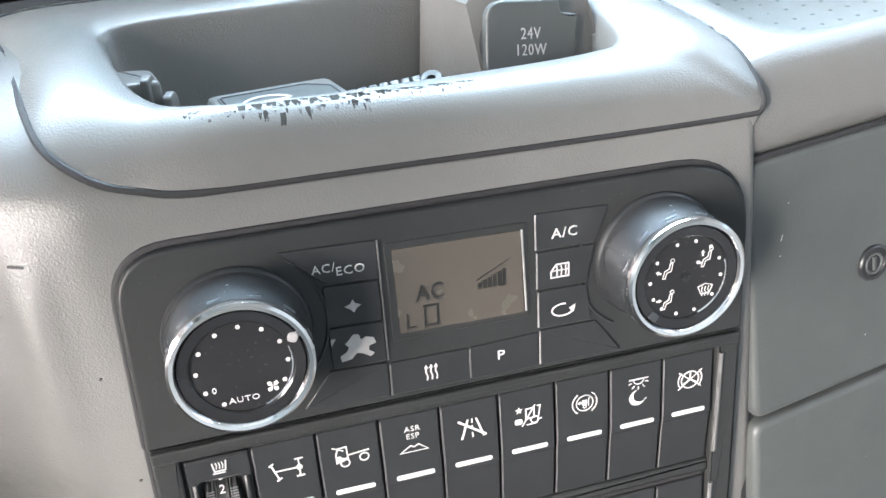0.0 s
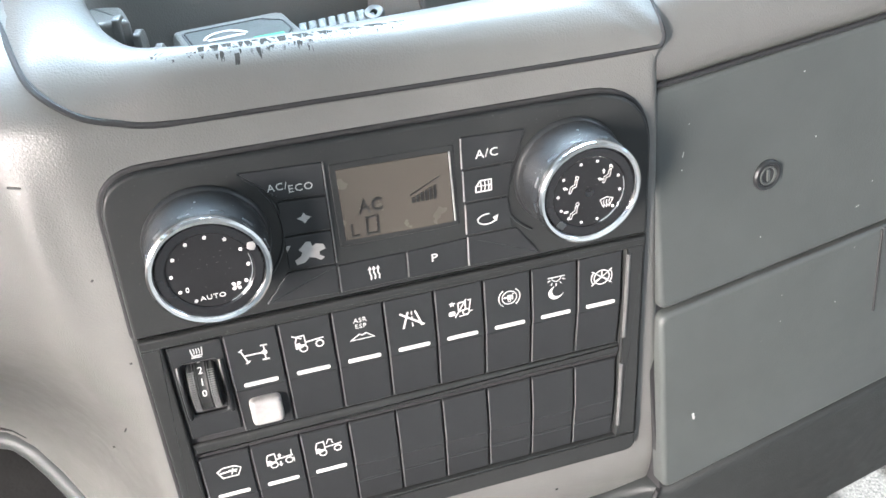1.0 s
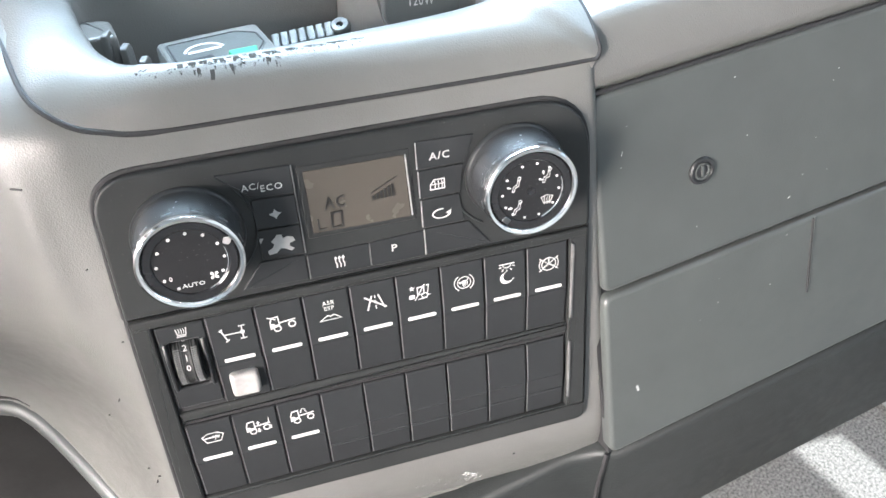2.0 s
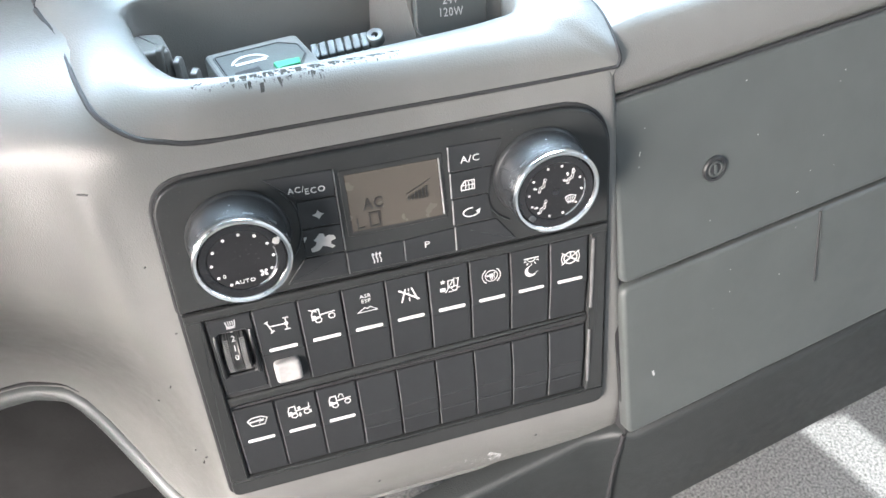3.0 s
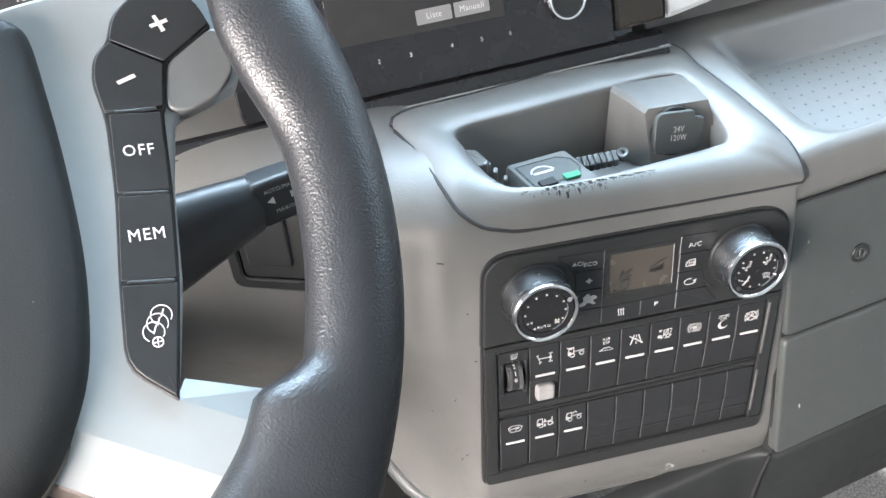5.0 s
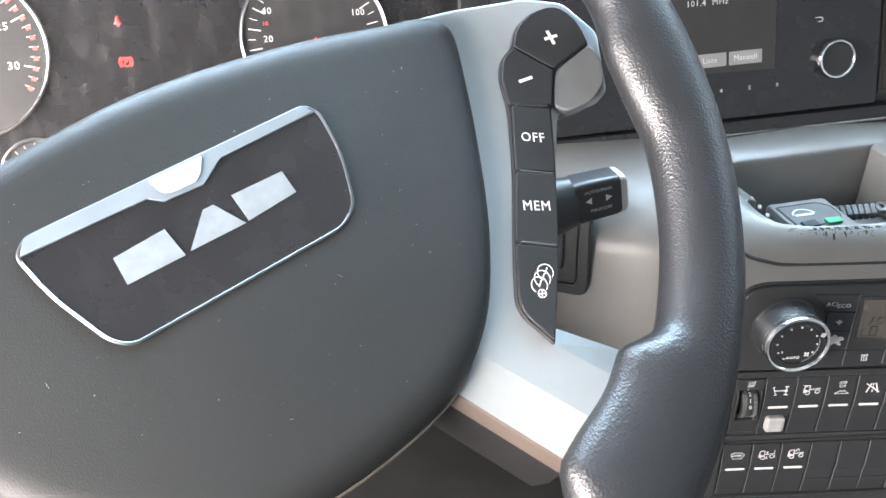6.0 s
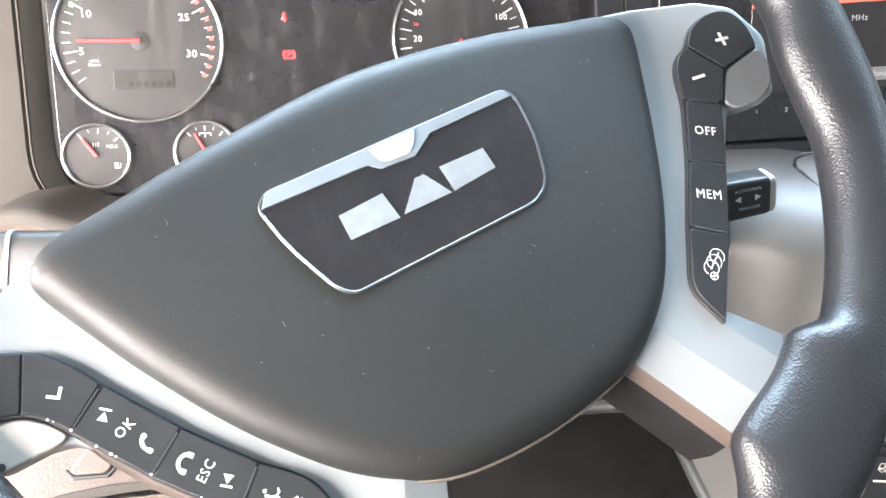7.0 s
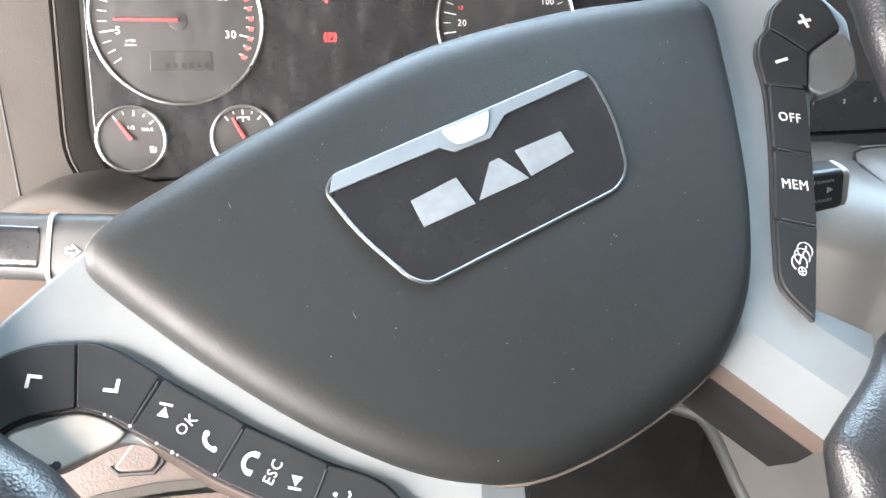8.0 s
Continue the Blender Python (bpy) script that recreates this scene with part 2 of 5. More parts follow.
def plate(pts, z0, z1, bevel=0.6, crown=None):
    """A plate with a rounded front edge; crown(x, y) lifts its face."""
    pts = ccw(pts)
    lift = crown or (lambda x, y: 0.0)
    loops = [[(x, y, z0) for x, y in pts]]
    for k in range(4):
        a = k / 3 * math.pi / 2
        q = offset(pts, -bevel * (1 - math.cos(a)))
        loops.append([(x, y, z1 - bevel + bevel * math.sin(a) + lift(x, y)) for x, y in q])
    q = offset(q, -min(0.3, bevel * 0.5))
    loops.append([(x, y, z1 + lift(x, y)) for x, y in q])
    return loft(loops, cap0=True, cap1=True)


def frame_plate(outer, inner, z0, z1, bevel=0.6):
    """A ring between two outlines of equal length, with rounded edges."""
    o1, i1 = offset(outer, -bevel), offset(inner, bevel)
    lv = lambda pts, z: [(x, y, z) for x, y in pts]
    return loft([lv(inner, z0), lv(inner, z1 - bevel), lv(i1, z1), lv(o1, z1), lv(outer, z1 - bevel), lv(outer, z0), lv(inner, z0)])


def lathe(profile, n=48):
    """Turned about z from (radius, z) pairs."""
    return loft([[(r * math.cos(2 * math.pi * k / n), r * math.sin(2 * math.pi * k / n), z) for k in range(n)] for r, z in profile], cap0=False, cap1=False)


def tube(pts, r, n=8, closed=False, flat=1.0):
    """A bar along points; r a number or one a point."""
    pts = [Vector(p) for p in pts]
    loops, up = [], Vector((0, 0, 1))
    m = len(pts)
    for i, p in enumerate(pts):
        a = pts[(i - 1) % m] if closed or i else p
        b = pts[(i + 1) % m] if closed or i < m - 1 else p
        t = (b - a).normalized()
        s = t.cross(up if abs(t.z) < 0.95 else Vector((1, 0, 0))).normalized()
        w = s.cross(t)
        rad = r[i] if isinstance(r, (list, tuple)) else r
        loops.append([p + (s * math.cos(2 * math.pi * k / n) + w * math.sin(2 * math.pi * k / n) * flat) * rad for k in range(n)])
    if closed:
        loops.append(loops[0])
    return loft(loops, cap0=not closed, cap1=not closed)


def spline(pts, per=6, closed=False):
    """A smooth line through points."""
    pts = [Vector(p) for p in pts]
    n, out = len(pts), []
    for i in range(n if closed else n - 1):
        p0, p1, p2, p3 = (pts[k % n] if closed else pts[min(max(k, 0), n - 1)] for k in (i - 1, i, i + 1, i + 2))
        for k in range(per):
            t = k / per
            out.append(0.5 * (2 * p1 + (p2 - p0) * t + (2 * p0 - 5 * p1 + 4 * p2 - p3) * t * t + (3 * p1 - p0 - 3 * p2 + p3) * t ** 3))
    if not closed:
        out.append(pts[-1])
    return out


def flat_shape(pts, z=0.0, h=0.25):
    pts = ccw(pts)
    return loft([[(x, y, z) for x, y in pts], [(x, y, z + h) for x, y in pts]], cap0=True, cap1=True)


def stroke(pts, w, z=0.0, h=0.25, closed=False):
    """A printed line of width w."""
    pts = [Vector((p[0], p[1])) for p in pts]
    n = len(pts)
    left, right = [], []
    for i, p in enumerate(pts):
        a = pts[(i - 1) % n] if closed or i else p
        b = pts[(i + 1) % n] if closed or i < n - 1 else p
        t1, t2 = (p - a), (b - p)
        t1 = t1.normalized() if t1.length > 1e-6 else t2.normalized()
        t2 = t2.normalized() if t2.length > 1e-6 else t1
        k = t1 + t2
        k = k.normalized() if k.length > 1e-6 else t1
        s = Vector((-k.y, k.x)) * (w / 2) / max(0.5, abs(k.dot(t1)))
        left.append(p + s), right.append(p - s)
    loops = [[(q.x, q.y, z) for q in right], [(q.x, q.y, z + h) for q in right], [(q.x, q.y, z + h) for q in left], [(q.x, q.y, z) for q in left]]
    bm = bmesh.new()
    rows = [[bm.verts.new(p) for p in lp] for lp in loops]
    for a, b in zip(rows, rows[1:]):
        for i in range(n if closed else n - 1):
            j = (i + 1) % n
            bm.faces.new((a[i], a[j], b[j], b[i]))
    if not closed:
        bm.faces.new([r[0] for r in rows])
        bm.faces.new([r[-1] for r in rows][::-1])
    return bm


def arc(r, a0, a1, x=0.0, y=0.0, n=16):
    return [(x + r * math.cos(radians(a0 + (a1 - a0) * k / n)), y + r * math.sin(radians(a0 + (a1 - a0) * k / n))) for k in range(n + 1)]


def icon(name, bms, mat, parent, x, y, z=0.0, s=1.0, rz=0, label=""):
    bm = join(*bms)
    bm.transform(Matrix.Diagonal((s, s, 1, 1)))
    return part(name, bm, mat, parent, label, at(x, y, z, 0, 0, rz))


def text(name, body, size, mat, parent, x, y, z=0.0, rz=0, wide=1.0, label="", shear=0.0, bold=0.0):
    """Lettering of cap height `size` mm, centred."""
    cu = bpy.data.curves.new("t", "FONT")
    cu.body, cu.align_x, cu.align_y = body, "CENTER", "CENTER"
    cu.size, cu.extrude, cu.resolution_u, cu.shear, cu.offset = size * 1.4, 0.12, 2, shear, size * bold
    cu.space_character = 1.12
    tmp = new("t", cu)
    me = bpy.data.meshes.new_from_object(tmp.evaluated_get(bpy.context.evaluated_depsgraph_get()))
    bpy.data.objects.remove(tmp), bpy.data.curves.remove(cu)
    me.transform(Matrix.Diagonal((0.001 * wide, 0.001, 0.001, 1)))
    me.materials.clear(), me.materials.append(mat)
    me.name = name
    ob = new(name, me)
    ob.parent = parent
    ob.matrix_local = at(x, y, z + 0.12, 0, 0, rz)
    return tagged(ob, label or f'printed text "{body}"'.replace("\n", " "))


def smooth(a, b, x):
    t = min(1.0, max(0.0, (x - a) / (b - a)))
    return t * t * (3 - 2 * t)


# frames: panel (x right, y up the fascia, z out towards the cab), wheel, dials, radio
PANEL = DASH @ pose(0, 0, 0, 90, 0, 0)


def axes(o, x, y):
    x, y = Vector(x).normalized(), Vector(y)
    z = x.cross(y).normalized()
    y = z.cross(x)
    m = Matrix((x, y, z)).transposed().to_4x4()
    m.translation = o
    return DASH @ m


WHEEL = axes((-0.4118, -0.1613, 0.2333), (0.8115, 0.512, 0.2816), (-0.5511, 0.5104, 0.6601)) @ pose(0, 0, 0.009, 0, 4, 0)
DIALS = axes((-0.63, 0.075, 0.245), (0.927, 0.375, 0), (-0.128, 0.317, 0.94)) @ pose(0, 0, 0, 0, 0, -4)
RADIO = axes((-0.112, 0.142, 0.188), (0.995, 0.095, 0.052), (-0.05, 0.2, 0.98))


# ---- dashboard ----
def front(x, y):
    """How far the moulding lies behind the fascia."""
    d = max(0.0, -118 - x)
    dd = math.sqrt(d * d + 300) - 17.3
    k = smooth(60, -90, y)
    r = max(0.0, x - 102)
    ridge = -4.0 * smooth(0, 65, y) * smooth(135, 85, y) * math.exp(-((x + 171) / 11) ** 2) - 2.8 * smooth(-45, 45, y) * smooth(125, 80, y) * math.exp(-((x + 143) / 7.5) ** 2)
    under = 0.0055 * max(0.0, -100 - y) ** 2 * smooth(-170, -110, x)
    return ridge + under + 4 + 0.42 * dd * (1 - k) + 140 * (1 - math.exp(-dd / 52)) * k + r * r * 0.16


def lower_edge(x):
    return -91 - 0.28 * max(0.0, -242 - x) - 75 * smooth(-220, -160, x) - 6 * smooth(-160, -125, x) + 20 * smooth(-120, -90, x)


CAP_EDGE = [(-88, 115.6, -4), (-105, 118.4, -5), (-117, 122.5, -6.5), (-128, 131, -12), (-133.5, 139, -25), (-141, 150, -57), (-150, 160, -101), (-90, 162, -118), (0, 162.5, -143), (78, 162, -163), (86, 156, -120), (93, 148, -70), (98, 138, -26), (100, 126, -8), (100.5, 117, -4), (90, 115.2, -4), (30, 115, -3.5), (-40, 115.4, -3.5)]


def dashboard():
    t = thing("dashboard", "grey grained plastic dashboard moulding round the centre controls", "dashboard", PANEL, "structure")
    xs = [-460 + 12 * k for k in range(25)] + [-160 + 4 * k for k in range(65)] + [98, 100, 102, 104, 106, 107]
    bm = bmesh.new()
    rows = []
    for x in xs:
        col = []
        b = lower_edge(x)
        for a in range(0, 6):
            w = radians(180 - a * 36)
            col.append((x, b + 6 * math.cos(w) - 2, -front(x, b) - 8 + 6 * math.sin(w) - (a == 0) * 30))
        top = 112
        for k in range(40):
            y = b + 4 + (top - b - 4) * k / 39
            col.append((x, y, -front(x, y)))
        f = front(x, top)
        lift = 3 * smooth(-118, -160, x)
        for k in range(1, 14):
            w = k / 13 * math.pi / 2
            col.append((x, top + (155 - top + lift) * math.sin(w), -f - (92 - 1.2 * (top - 112)) * (1 - math.cos(w))))
        col.append((x, 158 + lift, -f - 175))
        rows.append([bm.verts.new((p[0] + smooth(75, 107, x) * (3 - 0.082 * min(p[1], 120)), p[1], p[2])) for p in col])
    for a, b in zip(rows, rows[1:]):
        for i in range(len(a) - 1):
            c = (a[i].co + b[i + 1].co) / 2
            if (c.y > 116 and c.x > -100) or (c.y > 124 and c.x > -112 + (c.y - 126) * -0.55):
                continue
            if -113 < c.x < 92 and -94 < c.y < 96 and not (c.x > 66 and c.y > 70 and math.hypot(c.x - 66, c.y - 70) > 23):
                continue
            bm.faces.new((a[i], b[i], b[i + 1], a[i + 1]))
    bmesh.ops.delete(bm, geom=[v for v in bm.verts if not v.link_faces], context="VERTS")
    part("moulding", bm, GREY, t, sharp=60)
    part("seam", tube(spline(CAP_EDGE, 5, True), [1.35 if p.x < -85 else 1.1 for p in spline(CAP_EDGE, 5, True)], 8, True), GAP, t, "dark gap round the storage tray")
    return t


dashboard()
specks = []
for x, y, a, l in ((-143, 100, -8, 2.4), (-137, -22, 60, 1.6), (-134, -84, 70, 1.8), (-131, -76, 20, 1.0), (-137, -78, 30, 0.9), (-150, -50, 10, 0.7), (-128, 60, 50, 0.6), (-124, 20, 15, 0.6), (96, -40, 30, 0.7), (60, -120, 10, 0.8), (-40, -124, 40, 0.7)):
    specks.append(moved(flat_shape(rounded(rect(l * 2, 0.8), 0.35, 2), 0, 0.3), mm(x, y, -front(x, y) + 0.1, 0, -18 if x < -122 else 0, a)))
tagged(solid("speck_pattern", join(*specks), GAP, "small dark specks on the dashboard moulding", "scratch", PANEL), kind="stuff")

rng = random.Random(12)
flakes = []
for k in range(34):
    u = rng.random()
    x, y = 2 + 34 * u + rng.uniform(-3, 3), -127 - 11 * u + rng.uniform(-4, 4)
    if k > 21:
        x, y = rng.gauss(37, 2.2), rng.gauss(-136, 2.4)
    size = rng.uniform(0.25, 0.7) if k < 22 else rng.uniform(0.5, 1.5)
    flakes.append(moved(flat_shape([(size * rng.uniform(0.6, 1.4) * math.cos(a), size * rng.uniform(0.4, 1.0) * math.sin(a)) for a in (0, 1.1, 2.2, 3.3, 4.3, 5.3)], 0, 0.15), mm(x, y, -front(x, y) + 0.1, 19, 0, rng.uniform(0, 180))))
tagged(solid("scuff_pattern", join(*flakes), SPECK, "pale scuffed patch under the switch bank", "scratch", PANEL), kind="stuff")


# ---- storage tray ----
def tray():
    t = thing("storage_tray", "grey plastic storage tray with a scuffed front lip", "storage tray", PANEL @ at(-20, 120, -70))
    o = Vector((-20, 120, -70))
    c = Vector((-25, 0, -70))

    rim = [(-70, 138, -14), (-84, 138.5, -16), (-95, 139, -20), (-104, 142, -32), (-109, 146, -46), (-113, 151, -60), (-112, 155.5, -78), (-70, 157, -88), (0, 157.5, -105), (56, 158, -113), (65, 155, -100), (66, 149, -72), (65, 142, -44), (60, 138.5, -34), (50, 137.5, -31), (35, 137, -28), (5, 137, -23), (-38, 137.5, -16)]
    out = [(p[0], p[1], p[2]) for p in CAP_EDGE]
    low = [Vector(p) + (c - Vector((p[0], 0, p[2]))).normalized() * 3 + Vector((0, -8, 0)) for p in out]
    mid = [(-82, 131, -6), (-97, 132, -9), (-109, 134.5, -14), (-119, 140, -22), (-124, 146.5, -34), (-129, 154.5, -62), (-132, 160, -92), (-82, 161, -104), (0, 161.5, -125), (70, 161.5, -140), (77, 157, -108), (82, 150.5, -70), (85, 143, -35), (84, 137.5, -20), (78, 133, -13), (64, 131.5, -9), (28, 131, -7.5), (-38, 131, -5.5)]
    mid = [Vector(p) for p in mid]
    mid2 = [m.lerp(Vector(b), 0.55) + Vector((0, 1.4, 0)) for m, b in zip(mid, rim)]
    pre = [m.lerp(Vector(b), 0.88) + Vector((0, 0.25, 0)) for m, b in zip(mid2, rim)]
    lip = [Vector(b) + (c - Vector((b[0], 0, b[2]))).normalized() * 0.9 + Vector((0, -0.7, 0)) for b in rim]
    top_in = [Vector(b) + (c - Vector((b[0], 0, b[2]))).normalized() * 2.0 + Vector((0, -3.4, 0)) for b in rim]
    wall = [Vector(b) + (c - Vector((b[0], 0, b[2]))).normalized() * 4.5 + Vector((0, 112 - b[1], 0)) for b in rim]
    inn = [Vector((b.x, 110, b.z)) + (c - Vector((b.x, 0, b.z))) * 0.06 for b in wall]
    edge = [Vector(a) + (Vector(b) - Vector(a)).normalized() * 1.2 + Vector((0, 0.6, 0.6)) for a, b in zip(out, mid)]
    loops = [spline([Vector(p) - o for p in lp], 6, True) for lp in (low, out, edge, mid, mid2, pre, rim, lip, top_in, wall, inn)]
    part("tray_body", loft(loops, cap1=True), GREY, t, sharp=50)
    # chipped paint along the lip, laid on the moulding
    src = loft(loops)
    tree = BVHTree.FromBMesh(src)
    src.free()
    rng = random.Random(4)
    chips = bmesh.new()
    for k in range(84):
        s = k / 83
        x = -88 + 88 * s + rng.uniform(-0.8, 0.8)
        ln = (2.2 + 6.2 * rng.random() ** 2) * (1.0 if s < 0.62 else 0.5)
        if k in (25, 26):
            ln = 11.0
        w = rng.uniform(0.55, 1.25)
        lean = rng.uniform(-0.25, 0.15)
        rows = []
        for j in range(6):
            q = j / 5
            y, ww = 137.5 - ln * q, w * (1 - q ** 1.6) * (1 + rng.uniform(-0.25, 0.25)) + 0.08
            row = []
            for dx in (-ww, ww):
                hit = tree.ray_cast(Vector((x + dx + lean * ln * q, y + 14, 20)) - o, Vector((0, -0.42, -1)).normalized())
                row.append(hit[0] + hit[1] * (0.18 if hit[1].z > 0 else -0.18) if hit[0] else None)
            rows.append(row)
        vs = [[chips.verts.new(p) for p in r] for r in rows if None not in r]
        for a, b in zip(vs, vs[1:]):
            chips.faces.new((a[0], a[1], b[1], b[0]))
    tagged(part("scuffing", chips, COWL, t), "dark chips where the paint has worn off the lip", kind="stuff")
    return t


tray()


def power_socket():
    t = thing("power_socket", "black capped power socket on a grey block in the storage tray", "power socket", PANEL @ at(36, 112, -82))
    face = [(-15, -1, 23), (30, -1, 28), (27, 34, 22), (26, 43, 16), (-20, 44.5, 20), (-23, 42, 21.5)]
    back = [(-34, -1, -16), (30, -1, -24), (28, 40, -26), (27, 46, -27), (-26, 46.5, -24), (-29, 43, -22)]
    part("block", loft([back, [Vector(a).lerp(Vector(b), 0.5) + Vector((0, 0.6, 0)) for a, b in zip(back, face)], face], cap0=True, cap1=True), GREY, t, "grey plastic block", sharp=9)
    m = at(-1.5, 27, 23.8, -8, 4, -4)
    part("collar", plate(circle(17, 36), -4, 1.2, 0.8), BLACK_SOFT, t, "", m)
    c = part("cover", plate(rounded([(-17.5, -14), (15, -15), (19.5, -12), (20, 9), (13, 10), (12, 14.5), (-17, 14.5)], [7, 4, 3, 1, 1, 3, 7], 5), 1.0, 4.6, 1.0), GREY_DARK, t, "dark grey hinged cover", m)
    text("lettering", "24V\n120W", 4.2, DULL, c, 0.5, -0.5, 4.6, 0, 0.8)
    return t


power_socket()


def remote():
    t = thing("remote_handset", "dark grey handset with a green key lying in the storage tray", "remote control", PANEL @ at(-57, 118, -48, 4, 0, 0) @ pose(0, 0, 0, 0, 11, 0))
    body = [[(x, y, z) for x, z in rounded([(-23 + i, -21 + i), (23 - i, -21 + i), (23 - i, 30 - i), (-23 + i, 30 - i)], 3, 3)] for i, y in ((0, -9), (0, 10), (0.8, 11.6), (1.6, 12))]
    part("body", loft(body, cap0=True, cap1=True), GREY, t)
    T = at(0, 12, 0, -90, 0, 0)
    top = part("label_plate", plate(rounded([(-20, -14), (14, -14), (20, -4), (20, 8), (12, 15), (-20, 15)], 1.5), 0, 0.5, 0.2), GREY_DARK, t, "dark grey label plate", T)
    part("plate_outline", tube([(x, y, 0.5) for x, y in rounded([(-19, -13), (13.5, -13), (19, -4), (19, 7.5), (11.5, 14), (-19, 14)], 1.5)], 0.35, 5, True), GAP, top, "thin dark outline")
    icon("maker_mark", [stroke(arc(9, 15, 165, -6, -3), 1.3), flat_shape(rect(15, 2.2, -6, -1.6))], WHITE, top, 0, 2, 0.5, 0.95, label="plain white arc and bar of a maker's mark")
    part("key", plate(rounded([(2, -15.5), (13, -15.5), (14.5, -9.5), (2, -8.8)], 1.2), 0.4, 2.2, 0.5), GREENKEY, top, "bright green key")
    part("key", plate(rounded([(-16, -16), (-4, -16), (-4, -8), (-16, -9)], 1.2), 0.4, 2.0, 0.5), BLACK, top, "dark key")
    return t


remote()


def strap():
    t = thing("ribbed_strap", "dark ribbed rubber strap with a ring end in the storage tray", "strap", PANEL @ at(-33, 122, -64) @ pose(0, 0, 0, 0, -8, 8))
    for k in range(7):
        part("rib", plate(rounded(rect(3.7, 9, 2 + k * 4.1, 0), 1), -4, 3.2 - 0.1 * k, 0.8), GREY_DARK, t, "", at(0, 0, 0, -62, 0, 0))
    part("ring_end", moved(lathe([(1.6, -1.5), (1.6, 2.6), (3.8, 3.0), (4.4, 2.2), (4.4, -1.5)], 20), mm(32, 0.5, 0.5)), GREY_DARK, t, "", at(0, 0, 0, -62, 0, 0))
    part("core", tube([(-4, -1, 0), (14, -0.5, 0), (32, 0, 0)], 2.6, 8), BLACK, t)
    return t


strap()


def card_rack():
    t = thing("holder_rack", "grey plastic holder fins at the end of the storage tray", "holder", PANEL @ at(-98, 112, -54))
    for k in range(3):
        part("fin", plate(rounded([(-4, 0), (4.5, 0), (3.5, 27 - 5 * k), (1.5, 31 - 6 * k), (-4, 30 - 6 * k)], 1.4), -1.3, 1.3, 0.7), GREY, t, "", at(-2 + 6.2 * k, 0, 2 + 1.5 * k, 0, 72, 0))
    part("fin_base", plate(rounded(rect(18, 22, 3, 0), 2), -2, 1.5, 0.8), GREY, t, "", at(0, 0.5, 0, -90, 0, 0))
    part("shoulder", plate(rounded([(-14, -4), (2, -4), (-2, 20), (-16, 26)], 3), 0, 29, 2), GREY, t, "", at(0, 0, 0, -90, 0, 0))
    return t


card_rack()

# ---- climate control panel ----
def dots(r, angles, x, y, size=0.75):
    return [flat_shape(circle(size, 10, x + r * math.cos(radians(a)), y + r * math.sin(radians(a)))) for a in angles]


def knob(parent_m, label, marks):
    k = thing("rotary_control", label, "rotary control", parent_m, group="climate rotary controls")
    part("skirt", lathe([(23.4, 0), (23.4, 0.6), (22.8, 1.6), (22.4, 2.0), (0.0, 2.0)], 56), BLACK_SOFT, k)
    body = lathe([(22.2, 1.6), (22.0, 4), (21.5, 14), (21.1, 19.5), (20.2, 20.1), (0, 20.1)], 64)
    part("body", body, SMOKE, k, "smoked chrome knob barrel")
    for a in range(0, 360, 30):
        part("grip_mark", moved(plate(rounded(rect(0.9, 4.4), 0.4), -0.3, 0.25, 0.15), mm(0, 0, 0, 0, 0, a + 12) @ mm(21.3, 0, 16.6, 0, 88, 0)), FRAME, k, "short light grip mark")
    ring = lathe([(18.4, 19.6), (18.6, 21.0), (19.3, 22.0), (20.4, 22.2), (21.3, 21.6), (21.6, 20.4), (21.4, 19.0)], 72)
    part("ring", ring, CHROME, k, "bright chrome ring")
    part("rim_band", lathe([(14.6, 19.6), (14.8, 20.6), (15.4, 21.0), (18.3, 21.0), (18.6, 19.8)], 64), GLOSS, k)
    part("face", lathe([(14.8, 20.2), (0, 20.2)], 48), KNOB, k)
    part("face_groove", tube([(14.5 * math.cos(radians(a)), 14.5 * math.sin(radians(a)), 20.6) for a in range(-70, 22, 4)], 0.28, 6), CHROME, k, "thin chrome arc")
    marks(k)
    return k


def fan_marks(k):
    icon("scale_dots", dots(13.2, [-122, -151, 179, 149, 117, 87, 57.6, 28, -1, -30.5], 0, 0, 0.68), WHITE, k, 0, 0, 20.2)
    text("lettering", "AUTO", 1.9, WHITE, k, -1.0, -10.7, 20.2, 0, 1.15)
    text("numeral", "0", 2.0, WHITE, k, -9.0, -6.2, 20.2)
    blades = []
    for a in (20, 110, 200, 290):
        blades.append(flat_shape([(q[0], q[1]) for q in [(Vector((x, y)).to_3d() @ Matrix.Rotation(-radians(a), 3, "Z")).to_2d() for x, y in [(0.15, 0.1), (1.0, 1.3), (2.0, 1.2), (2.1, 0.2), (1.2, -0.2)]]]))
    icon("fan_symbol", blades, WHITE, k, 7.7, -8.2, 20.2, 0.9)
    part("pointer", plate(rounded([(13.6, 6.2), (16.0, 5.0), (17.2, 6.6), (16.6, 8.6), (14.4, 8.8)], 0.9), 20, 21.3, 0.3), SILVER_WORN, k, "worn light pointer")


def seat_shape():
    return [stroke([(0.7, 2.6), (0.3, 0.4), (-1.5, -0.4), (-2.2, -3.2), (-1.2, -3.3), (-0.6, -1.1), (1.2, -0.6), (1.6, 2.4)], 0.22, closed=True), stroke(circle(0.75, 12, 1.5, 3.5), 0.22, closed=True)]


def arrow(x, y, a, s=1.0):
    pts = [(-1.6, -0.45), (0, -0.45), (0, -1.05), (1.4, 0), (0, 1.05), (0, 0.45), (-1.6, 0.45)]
    c, d = math.cos(radians(a)), math.sin(radians(a))
    return flat_shape([(x + s * (p * c - q * d), y + s * (p * d + q * c)) for p, q in pts])


